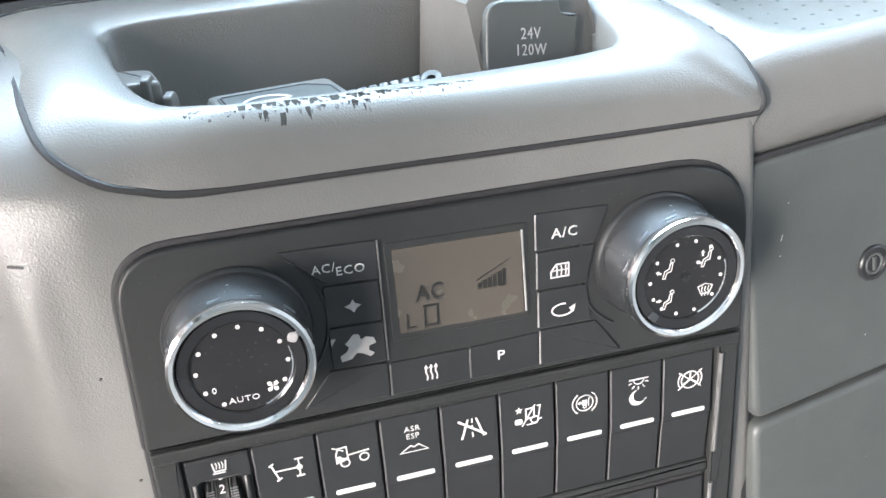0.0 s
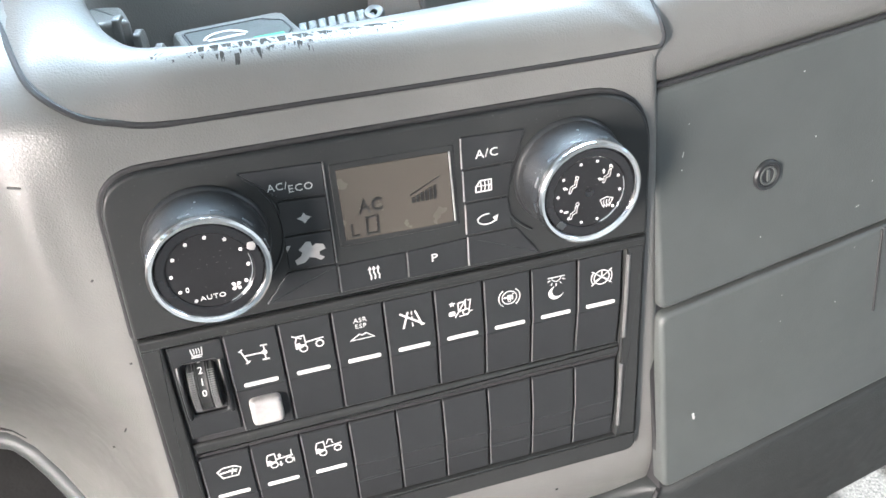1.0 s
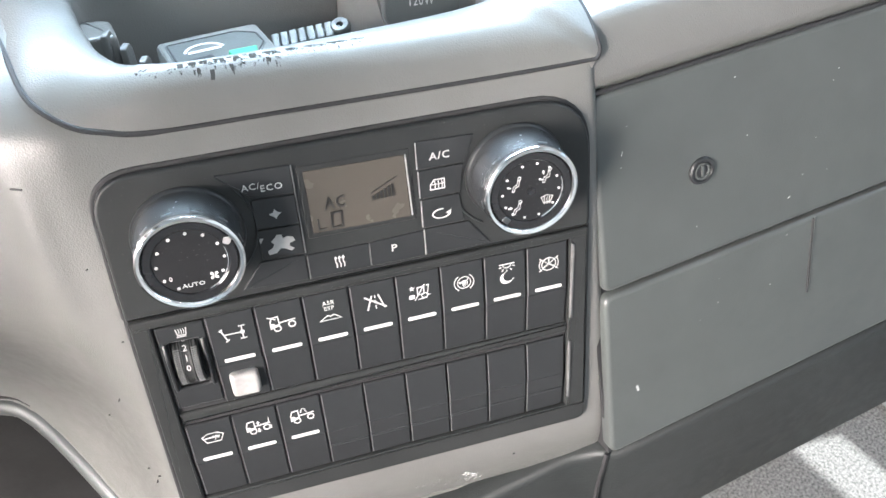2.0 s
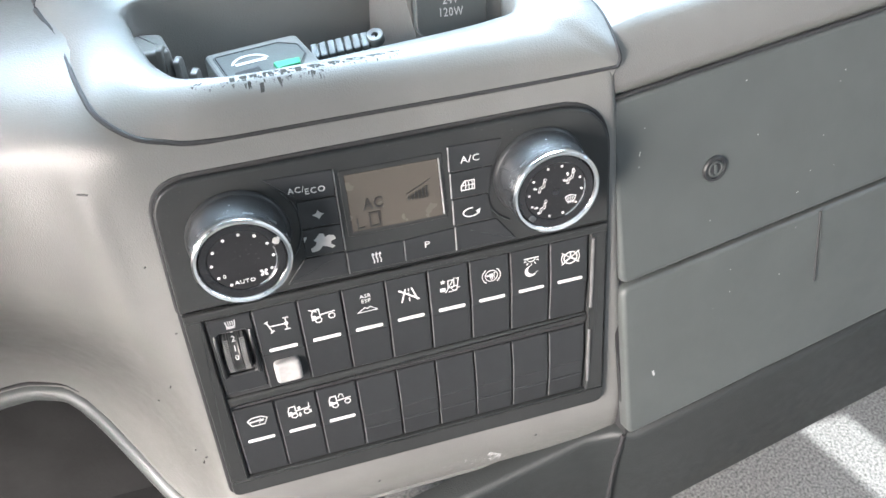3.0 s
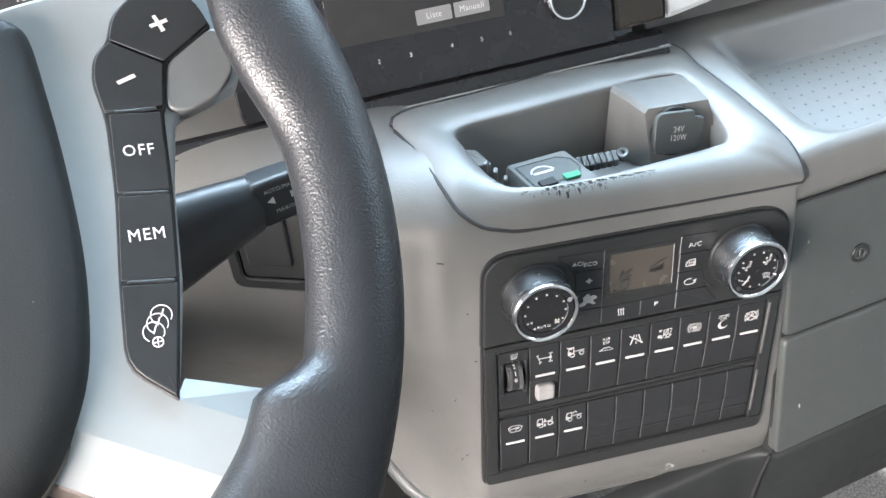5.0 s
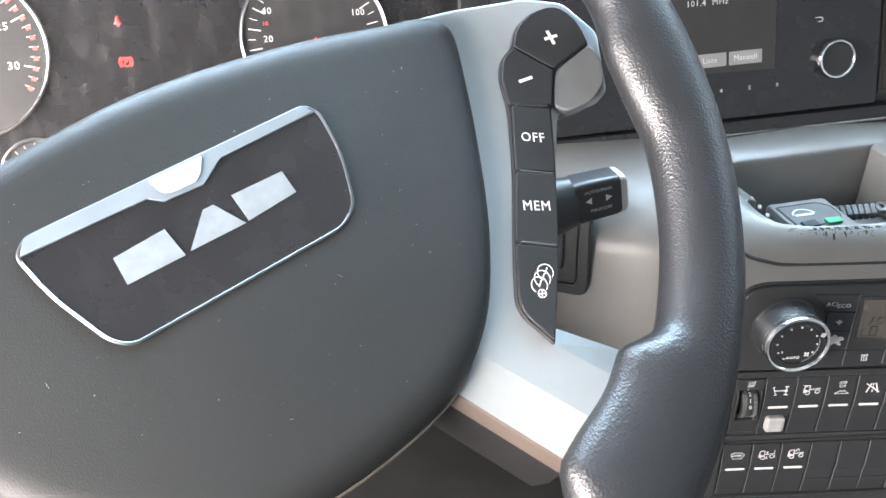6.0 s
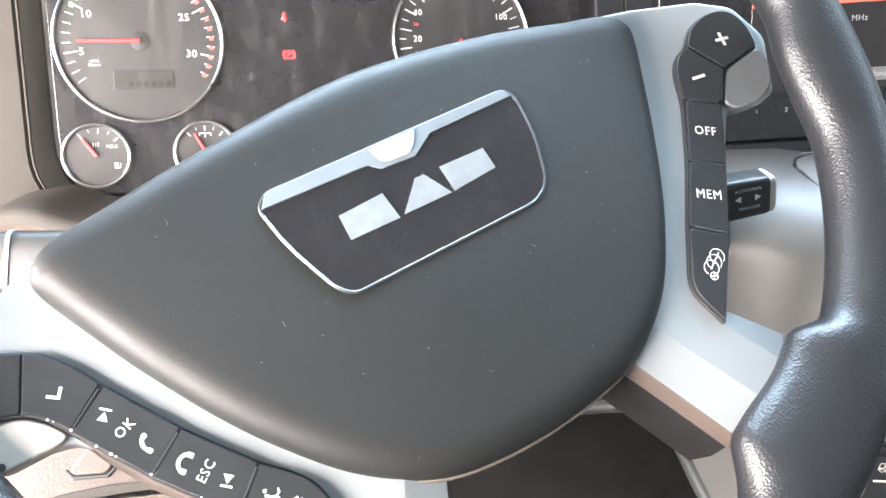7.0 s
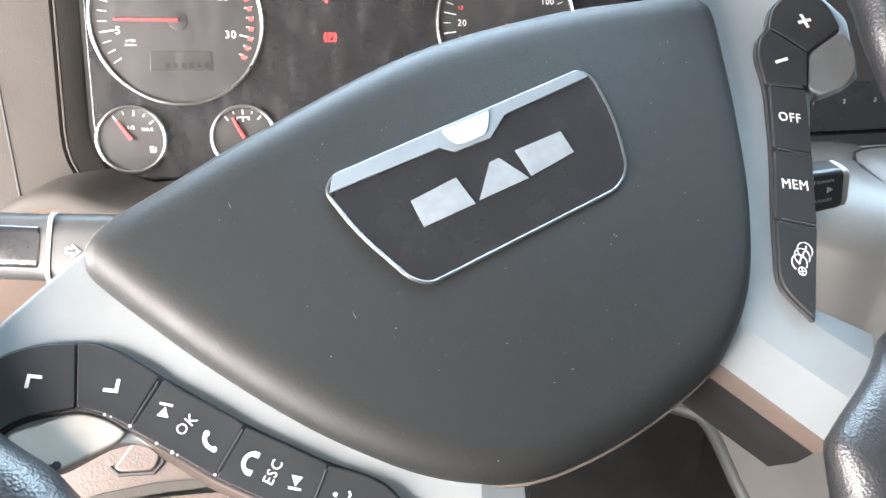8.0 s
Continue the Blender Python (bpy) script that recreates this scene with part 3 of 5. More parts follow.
def air_marks(k):
    icon("scale_dots", dots(13.0, [107, 77, 49, 23, -5, -38, -73, -103, -130, -153, 179, 146], 0, 0, 0.6), WHITE, k, 0, 0, 20.2)
    for x, y, arrows in ((-6.6, 4.0, [(-4.0, -0.6, 160)]), (7.4, 5.9, [(-3.4, -1.2, 160), (-1.8, 2.4, 90)]), (-6.2, -7.4, [(-3.6, 0.6, 0)])):
        icon("air_flow_symbol", seat_shape() + [arrow(*a, 0.75) for a in arrows], WHITE, k, x, y, 20.2, 0.9)
    icon("windscreen_symbol", [stroke([(-3.0, 1.6), (0, 2.6), (3.0, 1.6), (1.8, -1.4), (-1.8, -1.4)], 0.26, closed=True)] + [stroke([(q, -2.4), (q + 0.3, -1.0), (q - 0.2, 0.0), (q + 0.2, 1.4)], 0.26) for q in (-1.3, 0, 1.3)], WHITE, k, 7.5, -5.8, 20.2, 0.9)
    part("hub_dent", lathe([(1.7, 20.2), (1.9, 20.6), (1.2, 20.5), (0.6, 20.25), (0, 20.2)], 20), GLOSS, k)
    part("pointer", plate(rounded([(-14.0, -11.6), (-11.4, -14.2), (-9.4, -12.2), (-12.0, -9.8)], 0.7), 20, 21.3, 0.3), FRAME, k, "grey pointer")


def climate_panel():
    t = thing("climate_control_panel", "matt black climate control panel with a brown display", "climate control", PANEL @ at(-10, 66))
    ox, oy = -10, 66
    L = lambda pts: [(x - ox, y - oy) for x, y in pts]
    out = rounded(L([(-119.5, 32.5), (98, 32.5), (95.5, 101), (-117, 101)]), [1.5, 1.5, 28, 18], 8)
    part("gasket", plate(offset(ccw(out), 1.9), -9, -3.2, 0.8), GAP, t)
    part("faceplate", plate(out, -8, 0.0, 1.2), BLACK, t)
    # buttons
    seg = rounded
    def button(name, pts, r=0.8, label=""):
        return part("button", plate(seg(L(pts), r), -0.5, 0.75, 0.35), BLACK_SOFT, t, label)
    b_eco = button("b", [(-56, 81.4), (-38.9, 80.6), (-38.6, 93.6), (-69.5, 94.6), (-66, 90.5)], label="climate button lettered AC ECO")
    b_star = button("b", [(-57, 66.2), (-38.9, 65.6), (-38.9, 79.7), (-57, 80.5)], label="climate button with worn symbol")
    b_star2 = button("b", [(-57, 50.6), (-38.9, 50.0), (-38.9, 64.8), (-57, 65.4)], label="climate button with worn symbol")
    button("b", [(-68, 37.4), (-38.9, 36.0), (-38.9, 49.2), (-58, 49.8)], label="blank climate button")
    b_h = button("b", [(-38.1, 36), (-10.6, 35.8), (-10.6, 48.4), (-38.1, 48.6)], label="climate button with heating symbol")
    b_p = button("b", [(-9.9, 35.8), (15.2, 35.6), (15.2, 49.2), (-9.9, 48.4)], label="climate button lettered P")
    b_ac = button("b", [(15.0, 80.2), (36.5, 80.0), (41, 92.6), (14.4, 93.6)], label="climate button lettered A/C")
    b_win = button("b", [(15.4, 65.6), (33.5, 65.4), (36, 79.2), (15.0, 79.4)], label="climate button with window symbol")
    b_rec = button("b", [(15.8, 50.4), (35, 50.2), (33.3, 64.6), (15.4, 64.8)], label="climate button with recirculation symbol")
    button("b", [(16.2, 35.6), (47, 35.4), (37, 49.4), (15.8, 49.6)], label="blank climate button")
    # bright ridges between the buttons, paler on the right
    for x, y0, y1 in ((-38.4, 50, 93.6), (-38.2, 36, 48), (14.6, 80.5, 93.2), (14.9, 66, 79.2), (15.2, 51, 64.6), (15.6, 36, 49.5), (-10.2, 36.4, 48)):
        part("ridge", tube([(x - ox, y0 - oy, 0.6), (x - ox + 0.05, y1 - oy, 0.7)], 0.3, 6), THIN_PALE if x > 10 else DULL_GREY, t, "thin light edge")
    # display
    part("display_frame", plate(rounded(L([(-36, 56.5), (12.6, 56), (11.8, 91.2), (-36.4, 91.8)]), 1), -0.5, 0.4, 0.3), BLACK, t)
    d = part("display", plate(rounded(L([(-33.5, 59), (10.2, 58.2), (9.4, 88.8), (-34, 89.4)]), 0.6), 0, 0.75, 0.2), LCD, t, "brown liquid crystal display")
    part("display_edge", tube([(10.9 - ox, 58.6 - oy, 0.6), (9.9 - ox, 88.8 - oy, 0.6)], 0.4, 6), THIN_PALE, t, "bright display edge")
    text("lettering", "AC", 5.8, LCD_INK, d, -22.5 - ox, 72.2 - oy, 0.75, 0, 0.8, bold=0.03)
    icon("segments", [stroke([(-2.2, -3.6), (2.2, -3.6), (2.2, 3.6), (-2.2, 3.6)], 0.9, closed=True)], LCD_INK, d, -22.6 - ox, 63.9 - oy, 0.75)
    icon("segments", [stroke([(-1.8, 2.8), (-1.8, -2.6), (1.2, -2.6)], 0.8)], LCD_INK, d, -29 - ox, 63 - oy, 0.75)
    icon("fan_bars", [flat_shape(rect(1.15, 2.2 + 0.75 * k, 1.75 * k, 0.37 * k)) for k in range(6)] + [stroke([(-1, 2.2), (11, 8.2)], 0.35)], LCD_INK, d, -5.6 - ox, 71.2 - oy, 0.75)
    # prints
    text("lettering", "AC/", 3.0, WHITE, b_eco, -56 - ox, 86.8 - oy, 0.75)
    text("lettering", "ECO", 3.0, WHITE, b_eco, -47.6 - ox, 85.2 - oy, 0.75, 0, 1.05)
    icon("worn_symbol", [flat_shape([(-2.6, 0.2), (-0.8, 0.8), (0.1, 2.4), (0.9, 0.9), (2.7, 0.1), (1.2, -0.8), (0.2, -2.3), (-0.9, -1.0)])], PEEL, b_star, -48.2 - ox, 72.4 - oy, 0.75, label="worn patch of a printed symbol")
    blob = [(-1.2, 4.6), (0.6, 4.2), (1.2, 2.2), (2.8, 3.0), (5.4, 2.2), (6.0, 0.2), (3.6, -0.6), (3.4, -2.2), (5.2, -3.6), (3.8, -4.6), (1.4, -3.0), (-0.6, -2.4), (-2.6, -4.4), (-5.8, -4.8), (-6.2, -2.8), (-3.8, -1.4), (-3.0, 0.2), (-4.2, 1.6), (-3.0, 2.6)]
    icon("worn_symbol", [flat_shape(blob), flat_shape([(-8.6, 1.6), (-7.0, 4.0), (-8.4, 4.2), (-8.8, 3.4)])], PEEL, b_star2, -48.0 - ox, 57.6 - oy, 0.75, label="large worn patch where the print has peeled")
    icon("heat_symbol", [stroke([(q + 0.1, -3.0), (q + 0.35, -1.4), (q - 0.25, 0.2), (q, 2.0)], 0.46) for q in (-1.7, 0, 1.7)] + [flat_shape([(q - 0.75, 1.7), (q + 0.75, 1.7), (q, 3.1)]) for q in (-1.7, 0, 1.7)], WHITE, b_h, -24.2 - ox, 42.2 - oy, 0.75)
    text("lettering", "P", 3.6, WHITE, b_p, 1.0 - ox, 43.2 - oy, 0.75, 0, 1.2)
    text("lettering", "A/C", 3.6, WHITE, b_ac, 25.0 - ox, 85.4 - oy, 0.75, 0, 1.05)
    icon("window_symbol", [stroke([(-3.4, -2.4), (3.4, -2.4), (3.4, 2.6), (-1.4, 2.6), (-3.4, 0)], 0.5, closed=True)] + [stroke([(q, -1.9), (q + 0.2, 0), (q, 2.0)], 0.4) for q in (-1.2, 0.5, 2.2)] + [stroke([(-3.2, 0.2), (3.2, 0.2)], 0.3)], WHITE, b_win, 23.2 - ox, 71.6 - oy, 0.75, 0.95)
    icon("recirculation_symbol", [stroke([(x * 1.25 - 0.4, y * 0.72) for x, y in arc(3.4, 75, 332)], 0.55), flat_shape([(2.0, 0.2), (4.6, 1.4), (3.8, -1.8)])], WHITE, b_rec, 24.6 - ox, 56.4 - oy, 0.75, 0.95)
    part("arc_ridge", tube([(57.5 - ox + 27.6 * math.cos(radians(a)), 71 - oy + 27.6 * math.sin(radians(a)), 0.3) for a in range(150, 246, 6)], 0.5, 6), BLACK_SOFT, t)
    part("arc_ridge", tube([(-84.5 - ox + 28 * math.cos(radians(a)), 70 - oy + 28 * math.sin(radians(a)), 0.3) for a in range(-58, 40, 6)], 0.5, 6), BLACK_SOFT, t)
    return t


climate_panel()
knob(PANEL @ at(-84.5, 69.2, 0, 0, 0, 0), "black fan speed knob with a bright chrome ring and worn pointer", fan_marks)
knob(PANEL @ at(59.6, 70.6, 0, 0, 0, 0), "black air direction knob with a bright chrome ring", air_marks)


# ---- switch bank ----
def fine(pts, w, closed=False):
    return stroke(pts, w * 0.62, closed=closed)


def truck(extra=()):
    cab = [(-5, -2.0), (-5, 1.0), (-4.3, 3.3), (-1.6, 3.5), (-1.4, -0.8)]
    return [fine(cab, 0.75, closed=True), flat_shape([(-5, -2.0), (-5, 0.2), (-3.7, 0.4), (-3.0, -0.5), (-1.4, -0.5), (-1.4, -1.2), (-3.6, -2.0)]), fine([(-1.4, 0.3), (5.4, 0.9)], 0.75), fine(circle(1.4, 18, -2.4, -2.4), 0.7, closed=True), fine(circle(1.4, 18, 3.7, -1.5), 0.7, closed=True), *extra]


def sym(i):
    if i == 0:
        return [fine([(-4.2, 0), (3.2, 0)], 0.8), fine([(-5.2, 2.8), (-3.2, -3.2)], 0.8), fine([(-5.8, 2.2), (-4.4, 3.0)], 0.8), fine([(-4.0, -3.6), (-2.4, -2.6)], 0.8), fine([(3.2, -3.2), (3.2, 3.2)], 0.8), fine([(2.0, 3.2), (4.6, 3.2)], 0.8), fine([(2.0, -3.2), (4.6, -3.2)], 0.8), flat_shape(circle(1.0, 12, 3.2, 0))]
    if i == 1:
        return truck([fine([(-6.0, 4.0), (-2.6, 2.2)], 0.6)])
    if i == 2:
        return [fine([(-4.4, -3.8), (-1.0, -1.5), (0.2, -2.2), (1.6, -1.4), (4.6, -3.8)], 0.6, closed=True)]
    if i == 3:
        return [fine([(-3.6, -3.6), (-1.4, 3.6)], 1.1), fine([(3.8, -3.6), (1.4, 3.6)], 1.1), fine([(0.1, -3.4), (0, -1.6)], 0.8), fine([(0, -0.4), (0, 1.2)], 0.8), fine([(0, 2.2), (0, 3.6)], 0.7), fine([(-4.6, 3.4), (4.6, -3.4)], 1.2)]
    if i == 4:
        star = [((1.3 if k % 2 == 0 else 0.5) * math.sin(math.pi * k / 5) - 3.6, (1.3 if k % 2 == 0 else 0.5) * math.cos(math.pi * k / 5) + 2.6) for k in range(10)]
        return [flat_shape(star), flat_shape(rounded(rect(2.6, 2.0, -3.8, -1.8), 0.7)), fine([(-1.2, -1.2), (-1.2, 2.6), (1.6, 2.8), (1.6, -1.0)], 0.7, closed=True), fine([(-2.6, -3.8), (2.0, 3.8)], 0.6), fine(circle(1.3, 14, 1.8, -2.0), 0.6, closed=True), fine([(2.6, 3.2), (3.8, 3.2), (3.0, -2.0), (4.4, -2.0)], 0.55), fine([(-1, -3.6), (2.8, -3.4)], 0.5)]
    if i == 5:
        return [fine(circle(3.0, 24), 0.5, closed=True), fine(arc(4.4, -55, 55), 0.6), fine(arc(4.4, 125, 235), 0.6), flat_shape(rect(1.8, 1.8, 0, 0.2)), fine([(1.4, -1.4), (1.4, 1.6), (2.0, 1.6)], 0.4), arrow(-1.7, 0.2, 180, 0.6), fine(circle(0.6, 10, 0, -1.4), 0.35, closed=True)]
    if i == 6:
        moon = arc(3.0, 108, 342, -0.2, -2.6, 18) + arc(2.75, 326, 124, 1.0, -1.7, 16)
        return [flat_shape(moon), fine([(-3.6, 4.8), (3.6, 4.8)], 0.7), fine(arc(1.9, 180, 360, 0, 4.7), 0.55)] + [fine([(2.7 * math.cos(radians(a)), 4.5 + 2.7 * math.sin(radians(a))), (3.9 * math.cos(radians(a)), 4.5 + 3.9 * math.sin(radians(a)))], 0.6) for a in (200, 235, 270, 305, 340)]
    if i == 7:
        return [fine(circle(3.3, 26), 0.7, closed=True), fine(arc(4.5, -42, 42), 0.6), fine(arc(4.5, 138, 222), 0.6)] + [fine([(0, 0), (3.2 * math.cos(radians(a)), 3.2 * math.sin(radians(a)))], 0.8) for a in (90, 210, 330)] + [fine([(-4.4, 3.4), (4.4, -3.4)], 0.55), fine([(-4.4, -3.4), (4.4, 3.4)], 0.55)]
    if i == 8:
        return [fine([(-4.6, 1.0), (-2.2, 2.6), (2.2, 2.6), (4.6, 1.0), (3.0, -2.6), (-3.0, -2.6)], 0.6, closed=True), fine([(-3.6, 0.0), (3.0, 0.4)], 0.9), fine([(0.6, -1.6), (1.6, 1.6)], 0.5), fine([(-0.2, 0.9), (2.6, -0.6)], 0.5)]
    if i == 9:
        return truck([arrow(0.2, 1.9, 90, 0.8), arrow(0.2, -2.6, 270, 0.8), fine([(4.8, 1.2), (5.0, 3.8)], 0.6), fine([(5.6, -0.6), (5.6, -2.8)], 0.6)])
    return truck([fine([(0.4, 4.2), (-0.6, 2.0)], 0.6), fine([(0.4, 4.2), (2.0, 3.4)], 0.5), fine([(1.4, 2.8), (2.2, 1.8)], 0.5)])


SWITCH_LABELS = ["black rocker switch with axle symbol and a worn silver cap", "black rocker switch with truck symbol", "black rocker switch lettered ASR ESP", "black rocker switch with lane symbol", "black rocker switch with sensor symbol", "black rocker switch with brake symbol", "black rocker switch with lamp and moon symbol", "black rocker switch with crossed wheel symbol", "black rocker switch with windscreen symbol", "black rocker switch with tipper symbol", "black rocker switch with work lamp symbol"]


def rocker(x, y, h_up, h_down, label, mark=None):
    """A two-part rocker: the upper half stands proud at its foot, the lower half falls back."""
    s = thing("rocker_switch", label, "switch", PANEL @ at(x, y), group="rocker switches of the centre console")
    w = 10.55
    up = loft([[(a, b, z) for a, b, z in row] for row in (
        [(-w, -2.6, -7), (w, -2.6, -7), (w, h_up, -7), (-w, h_up, -7)],
        [(-w, -2.6, -1.2), (w, -2.6, -1.2), (w, h_up, -2.2), (-w, h_up, -2.2)],
        [(-w + 0.5, -2.2, -0.25), (w - 0.5, -2.2, -0.25), (w - 0.5, h_up - 0.5, -1.7), (-w + 0.5, h_up - 0.5, -1.7)])], cap1=True)
    down = loft([[(a, b, z) for a, b, z in row] for row in (
        [(-w, -h_down, -7), (w, -h_down, -7), (w, -3.0, -7), (-w, -3.0, -7)],
        [(-w, -h_down, -2.6), (w, -h_down, -2.6), (w, -3.0, -1.2), (-w, -3.0, -1.2)],
        [(-w + 0.5, -h_down + 0.5, -2.1), (w - 0.5, -h_down + 0.5, -2.1), (w - 0.5, -3.4, -0.9), (-w + 0.5, -3.4, -0.9)])], cap1=True)
    if mark is None:
        part("step", tube([(-w + 0.6, -h_down * 0.5, -1.5), (w - 0.6, -h_down * 0.5, -1.5)], 0.75, 8), BLACK_SOFT, s)
    u = part("upper_rocker", up, BLACK_SOFT, s, sharp=20)
    part("lower_rocker", down, BLACK_SOFT, s, sharp=20)
    # pale bar paints the bevel's glint, on the left side only
    part("edge_glint", tube([(-w + 0.1, -h_down + 1, -2.0), (-w + 0.1, -3, -0.95), (-w + 0.1, 0, -0.5), (-w + 0.1, h_up - 1, -1.7)], 0.3, 5), DULL_GREY, s, "pale bar painting the glint on the left bevel")
    if mark is not None:
        part("indicator_bar", plate(rounded(rect(14.2, 1.9, 0.4, 0), 0.9), -0.8, 0.05, 0.2), WHITE, s, "white indicator bar")
        icon("symbol", sym(mark), WHITE, u, 0.6, h_up * 0.56, -0.95, 1.12)
        if mark == 2:
            text("lettering", "ASR\nESP", 2.2, WHITE, u, 0.6, h_up * 0.58 + 3.0, -1.35, 0, 1.0)
        if mark == 0:
            part("cap", plate(rounded(rect(13.4, 13.2, 0.2, -14.5), 2.6), -2.2, 3.0, 2.0), SILVER_WORN, s, "worn silver push cap")
    return s


def switch_bank():
    t = thing("switch_bank", "black plastic switch bank with two rows of switches", "switch panel", PANEL @ at(-10, -32))
    ox, oy = -10, -32
    L = lambda pts: [(x - ox, y - oy) for x, y in pts]
    out = rounded(L([(-121.5, -97), (101, -98.5), (98, 31.5), (-119, 31.5)]), [5, 13, 1.5, 1.5], 6)
    part("gasket", plate(offset(ccw(out), 1.9), -10, -3.2, 0.8), GAP, t)
    part("back_wall", plate(rounded(L([(-119, -96), (97, -96), (95, 30), (-117, 30)]), 3), -12, -6, 0.5), BLACK, t)
    # rails round and between the rows
    part("top_rail", plate(rounded(L([(-119, 26.6), (98, 26.6), (98, 31.5), (-119, 31.5)]), 1), -8, 0.0, 0.8), BLACK, t)
    part("middle_rail", plate(rounded(L([(-111, -33.2), (89.5, -33.2), (89.5, -26.8), (-111, -26.8)]), 1.5), -8, -1.4, 1.4), BLACK, t)
    part("bottom_rail", plate(rounded(L([(-121.5, -97), (101, -98.5), (100.8, -85.5), (-120.8, -85.5)]), [5, 13, 1, 1], 5), -8, 0.0, 1.0), BLACK, t)
    part("side_rail", plate(rounded(L([(-120.8, -86.2), (-111, -86.2), (-110.6, 27.4), (-119, 27.4)]), 1), -8, -0.1, 0.9), BLACK, t)
    part("side_rail", plate(rounded(L([(89.2, -86.2), (100.8, -86.2), (98, 27.4), (88.6, 27.4)]), 1), -8, -0.1, 0.9), BLACK, t)
    for y0, y1 in ((-22, 24), (-78, -38)):
        part("guide_rib", tube([(90.2 - ox, y0 - oy, -0.1), (90.0 - ox, y1 - oy, -0.1)], 1.0, 8), DULL_GREY, t, "narrow light rib")
    return t


switch_bank()
rng = random.Random(12)
worn = join(*[flat_shape([(30 + 7 * q + r * math.cos(a), -4.5 + 9 * w + r * 0.7 * math.sin(a)) for a in (0.2, 1.1, 1.9, 3.0, 4.1, 5.2)], 0, 0.2) for q, w, r in [(rng.random(), rng.random(), rng.uniform(0.4, 1.5)) for _ in range(16)]])
tagged(solid("worn_patch", worn, DULL, "pale scraped patch on the dashboard under the switches", "scratch", PANEL @ at(0, -131, -9.0, 19, 0, 0)), kind="stuff")
for k in range(8):
    rocker(0.022 * 1000 * (k - 3.5), 0, 25.4, 26.2, SWITCH_LABELS[k], k)
for k in range(9):
    if k < 3:
        rocker(22 * (k - 4.5), -58, 22.6, 27, SWITCH_LABELS[8 + k], 8 + k)
    else:
        rocker(22 * (k - 4.5), -58, 22.6, 27, "blank black rocker switch without a symbol")


def thumbwheel():
    t = thing("seat_heating_thumbwheel", "black ribbed seat heating thumbwheel numbered 0 to 3", "thumbwheel", PANEL @ at(-99, 1), group="rocker switches of the centre console")
    outer = rounded(rect(21.4, 48, 0, 0), 1.2, 3)
    hole = rounded(rect(13.6, 27, 0, 1.5), 1.2, 3)
    part("housing", frame_plate(ccw(outer), ccw(hole), -7, -1.0, 0.7), BLACK_SOFT, t)
    part("well", plate(rect(15, 29, 0, 1.5), -10, -6.5, 0.2), GAP, t)
    prof = [(11, -5.8), (12.6, -5.4), (13.2, -4.6), (12.8, -3.4), (13.2, -2.9), (12.8, -2.4), (13.2, -1.9), (12.9, -1.2), (12.9, 1.2), (13.2, 1.9), (12.8, 2.4), (13.2, 2.9), (12.8, 3.4), (13.2, 4.6), (12.6, 5.4), (11, 5.8)]
    w = part("wheel", moved(lathe(prof, 44), mm(0, 1.5, -8.2, 0, 90, 0)), BLACK, t, "ribbed black wheel")
    teeth = []
    for a in range(40, 142, 4):
        for x in (-3.9, 3.9):
            teeth.append(moved(plate(rect(2.6, 0.5), 0, 0.35, 0.1), mm(x, 1.5, -8.2) @ mm(0, 0, 0, 90 - a, 0, 0) @ mm(0, 0, 13.0)))
    part("grip_teeth", join(*teeth), DULL_GREY, w, "fine light grip ribs", at(0, 0))
    for s, a in (("0", -9), ("1", -30), ("2", -51), ("3", -72)):
        ob = text("numeral", s, 3.0, WHITE, w, 0, 0, 0)
        ob.matrix_local = at(0, 1.5, -8.2) @ pose(0, 0, 0, a, 0, 0) @ at(0, 0, 13.1)
    for x in (-8.4, 8.4):
        part("guard", tube([(x, -12.5, -1), (x, -10, 0.6), (x, 12, 0.6), (x, 14.5, -1)], 0.9, 8), BLACK_SOFT, t)
    icon("seat_symbol", [stroke([(-2.2, 2.2), (-1.6, -1.8), (2.6, -1.8), (3.2, 2.6)], 0.6), stroke([(-2.4, -2.8), (2.4, -2.8)], 0.6)] + [stroke([(q, -0.8), (q + 0.3, 0.6), (q, 2.2)], 0.45) for q in (-0.8, 0.4, 1.6)], DULL, t, 0, 20.2, -1.0, 0.85)
    return t


thumbwheel()

# ---- passenger side ----
GLOVE = axes((0.1085, -0.0025, -0.015), (1, 0.125, 0.108), (-0.1, 0.06, 1))


def glovebox():
    t = thing("glovebox", "dark grey plastic glovebox lid with a round lock", "glovebox", GLOVE, "")
    part("upper_lid", cut_up(plate(rounded([(1.2, 1.4), (520, -14), (520, 94), (3.8, 111.2)], 6, 4), -12, -3.0, 2.6), 26), GREY_DARK, t)
    k = part("lock", lathe([(7.6, -1), (7.6, 0.4), (7.0, 1.2), (5.6, 1.2), (5.2, 0.4), (0, 0.4)], 32), BLACK_SOFT, t, "round black lock", at(63.4, 52.2, -2.5))
    part("key_slot", plate(rounded(rect(1.6, 6), 0.6), 0.4, 1.1, 0.2), GREY_DARK, k)
    part("lock_ring", lathe([(3.6, 0.4), (3.8, 1.0), (4.6, 1.0), (4.8, 0.4)], 24), GREY_DARK, k)
    return t


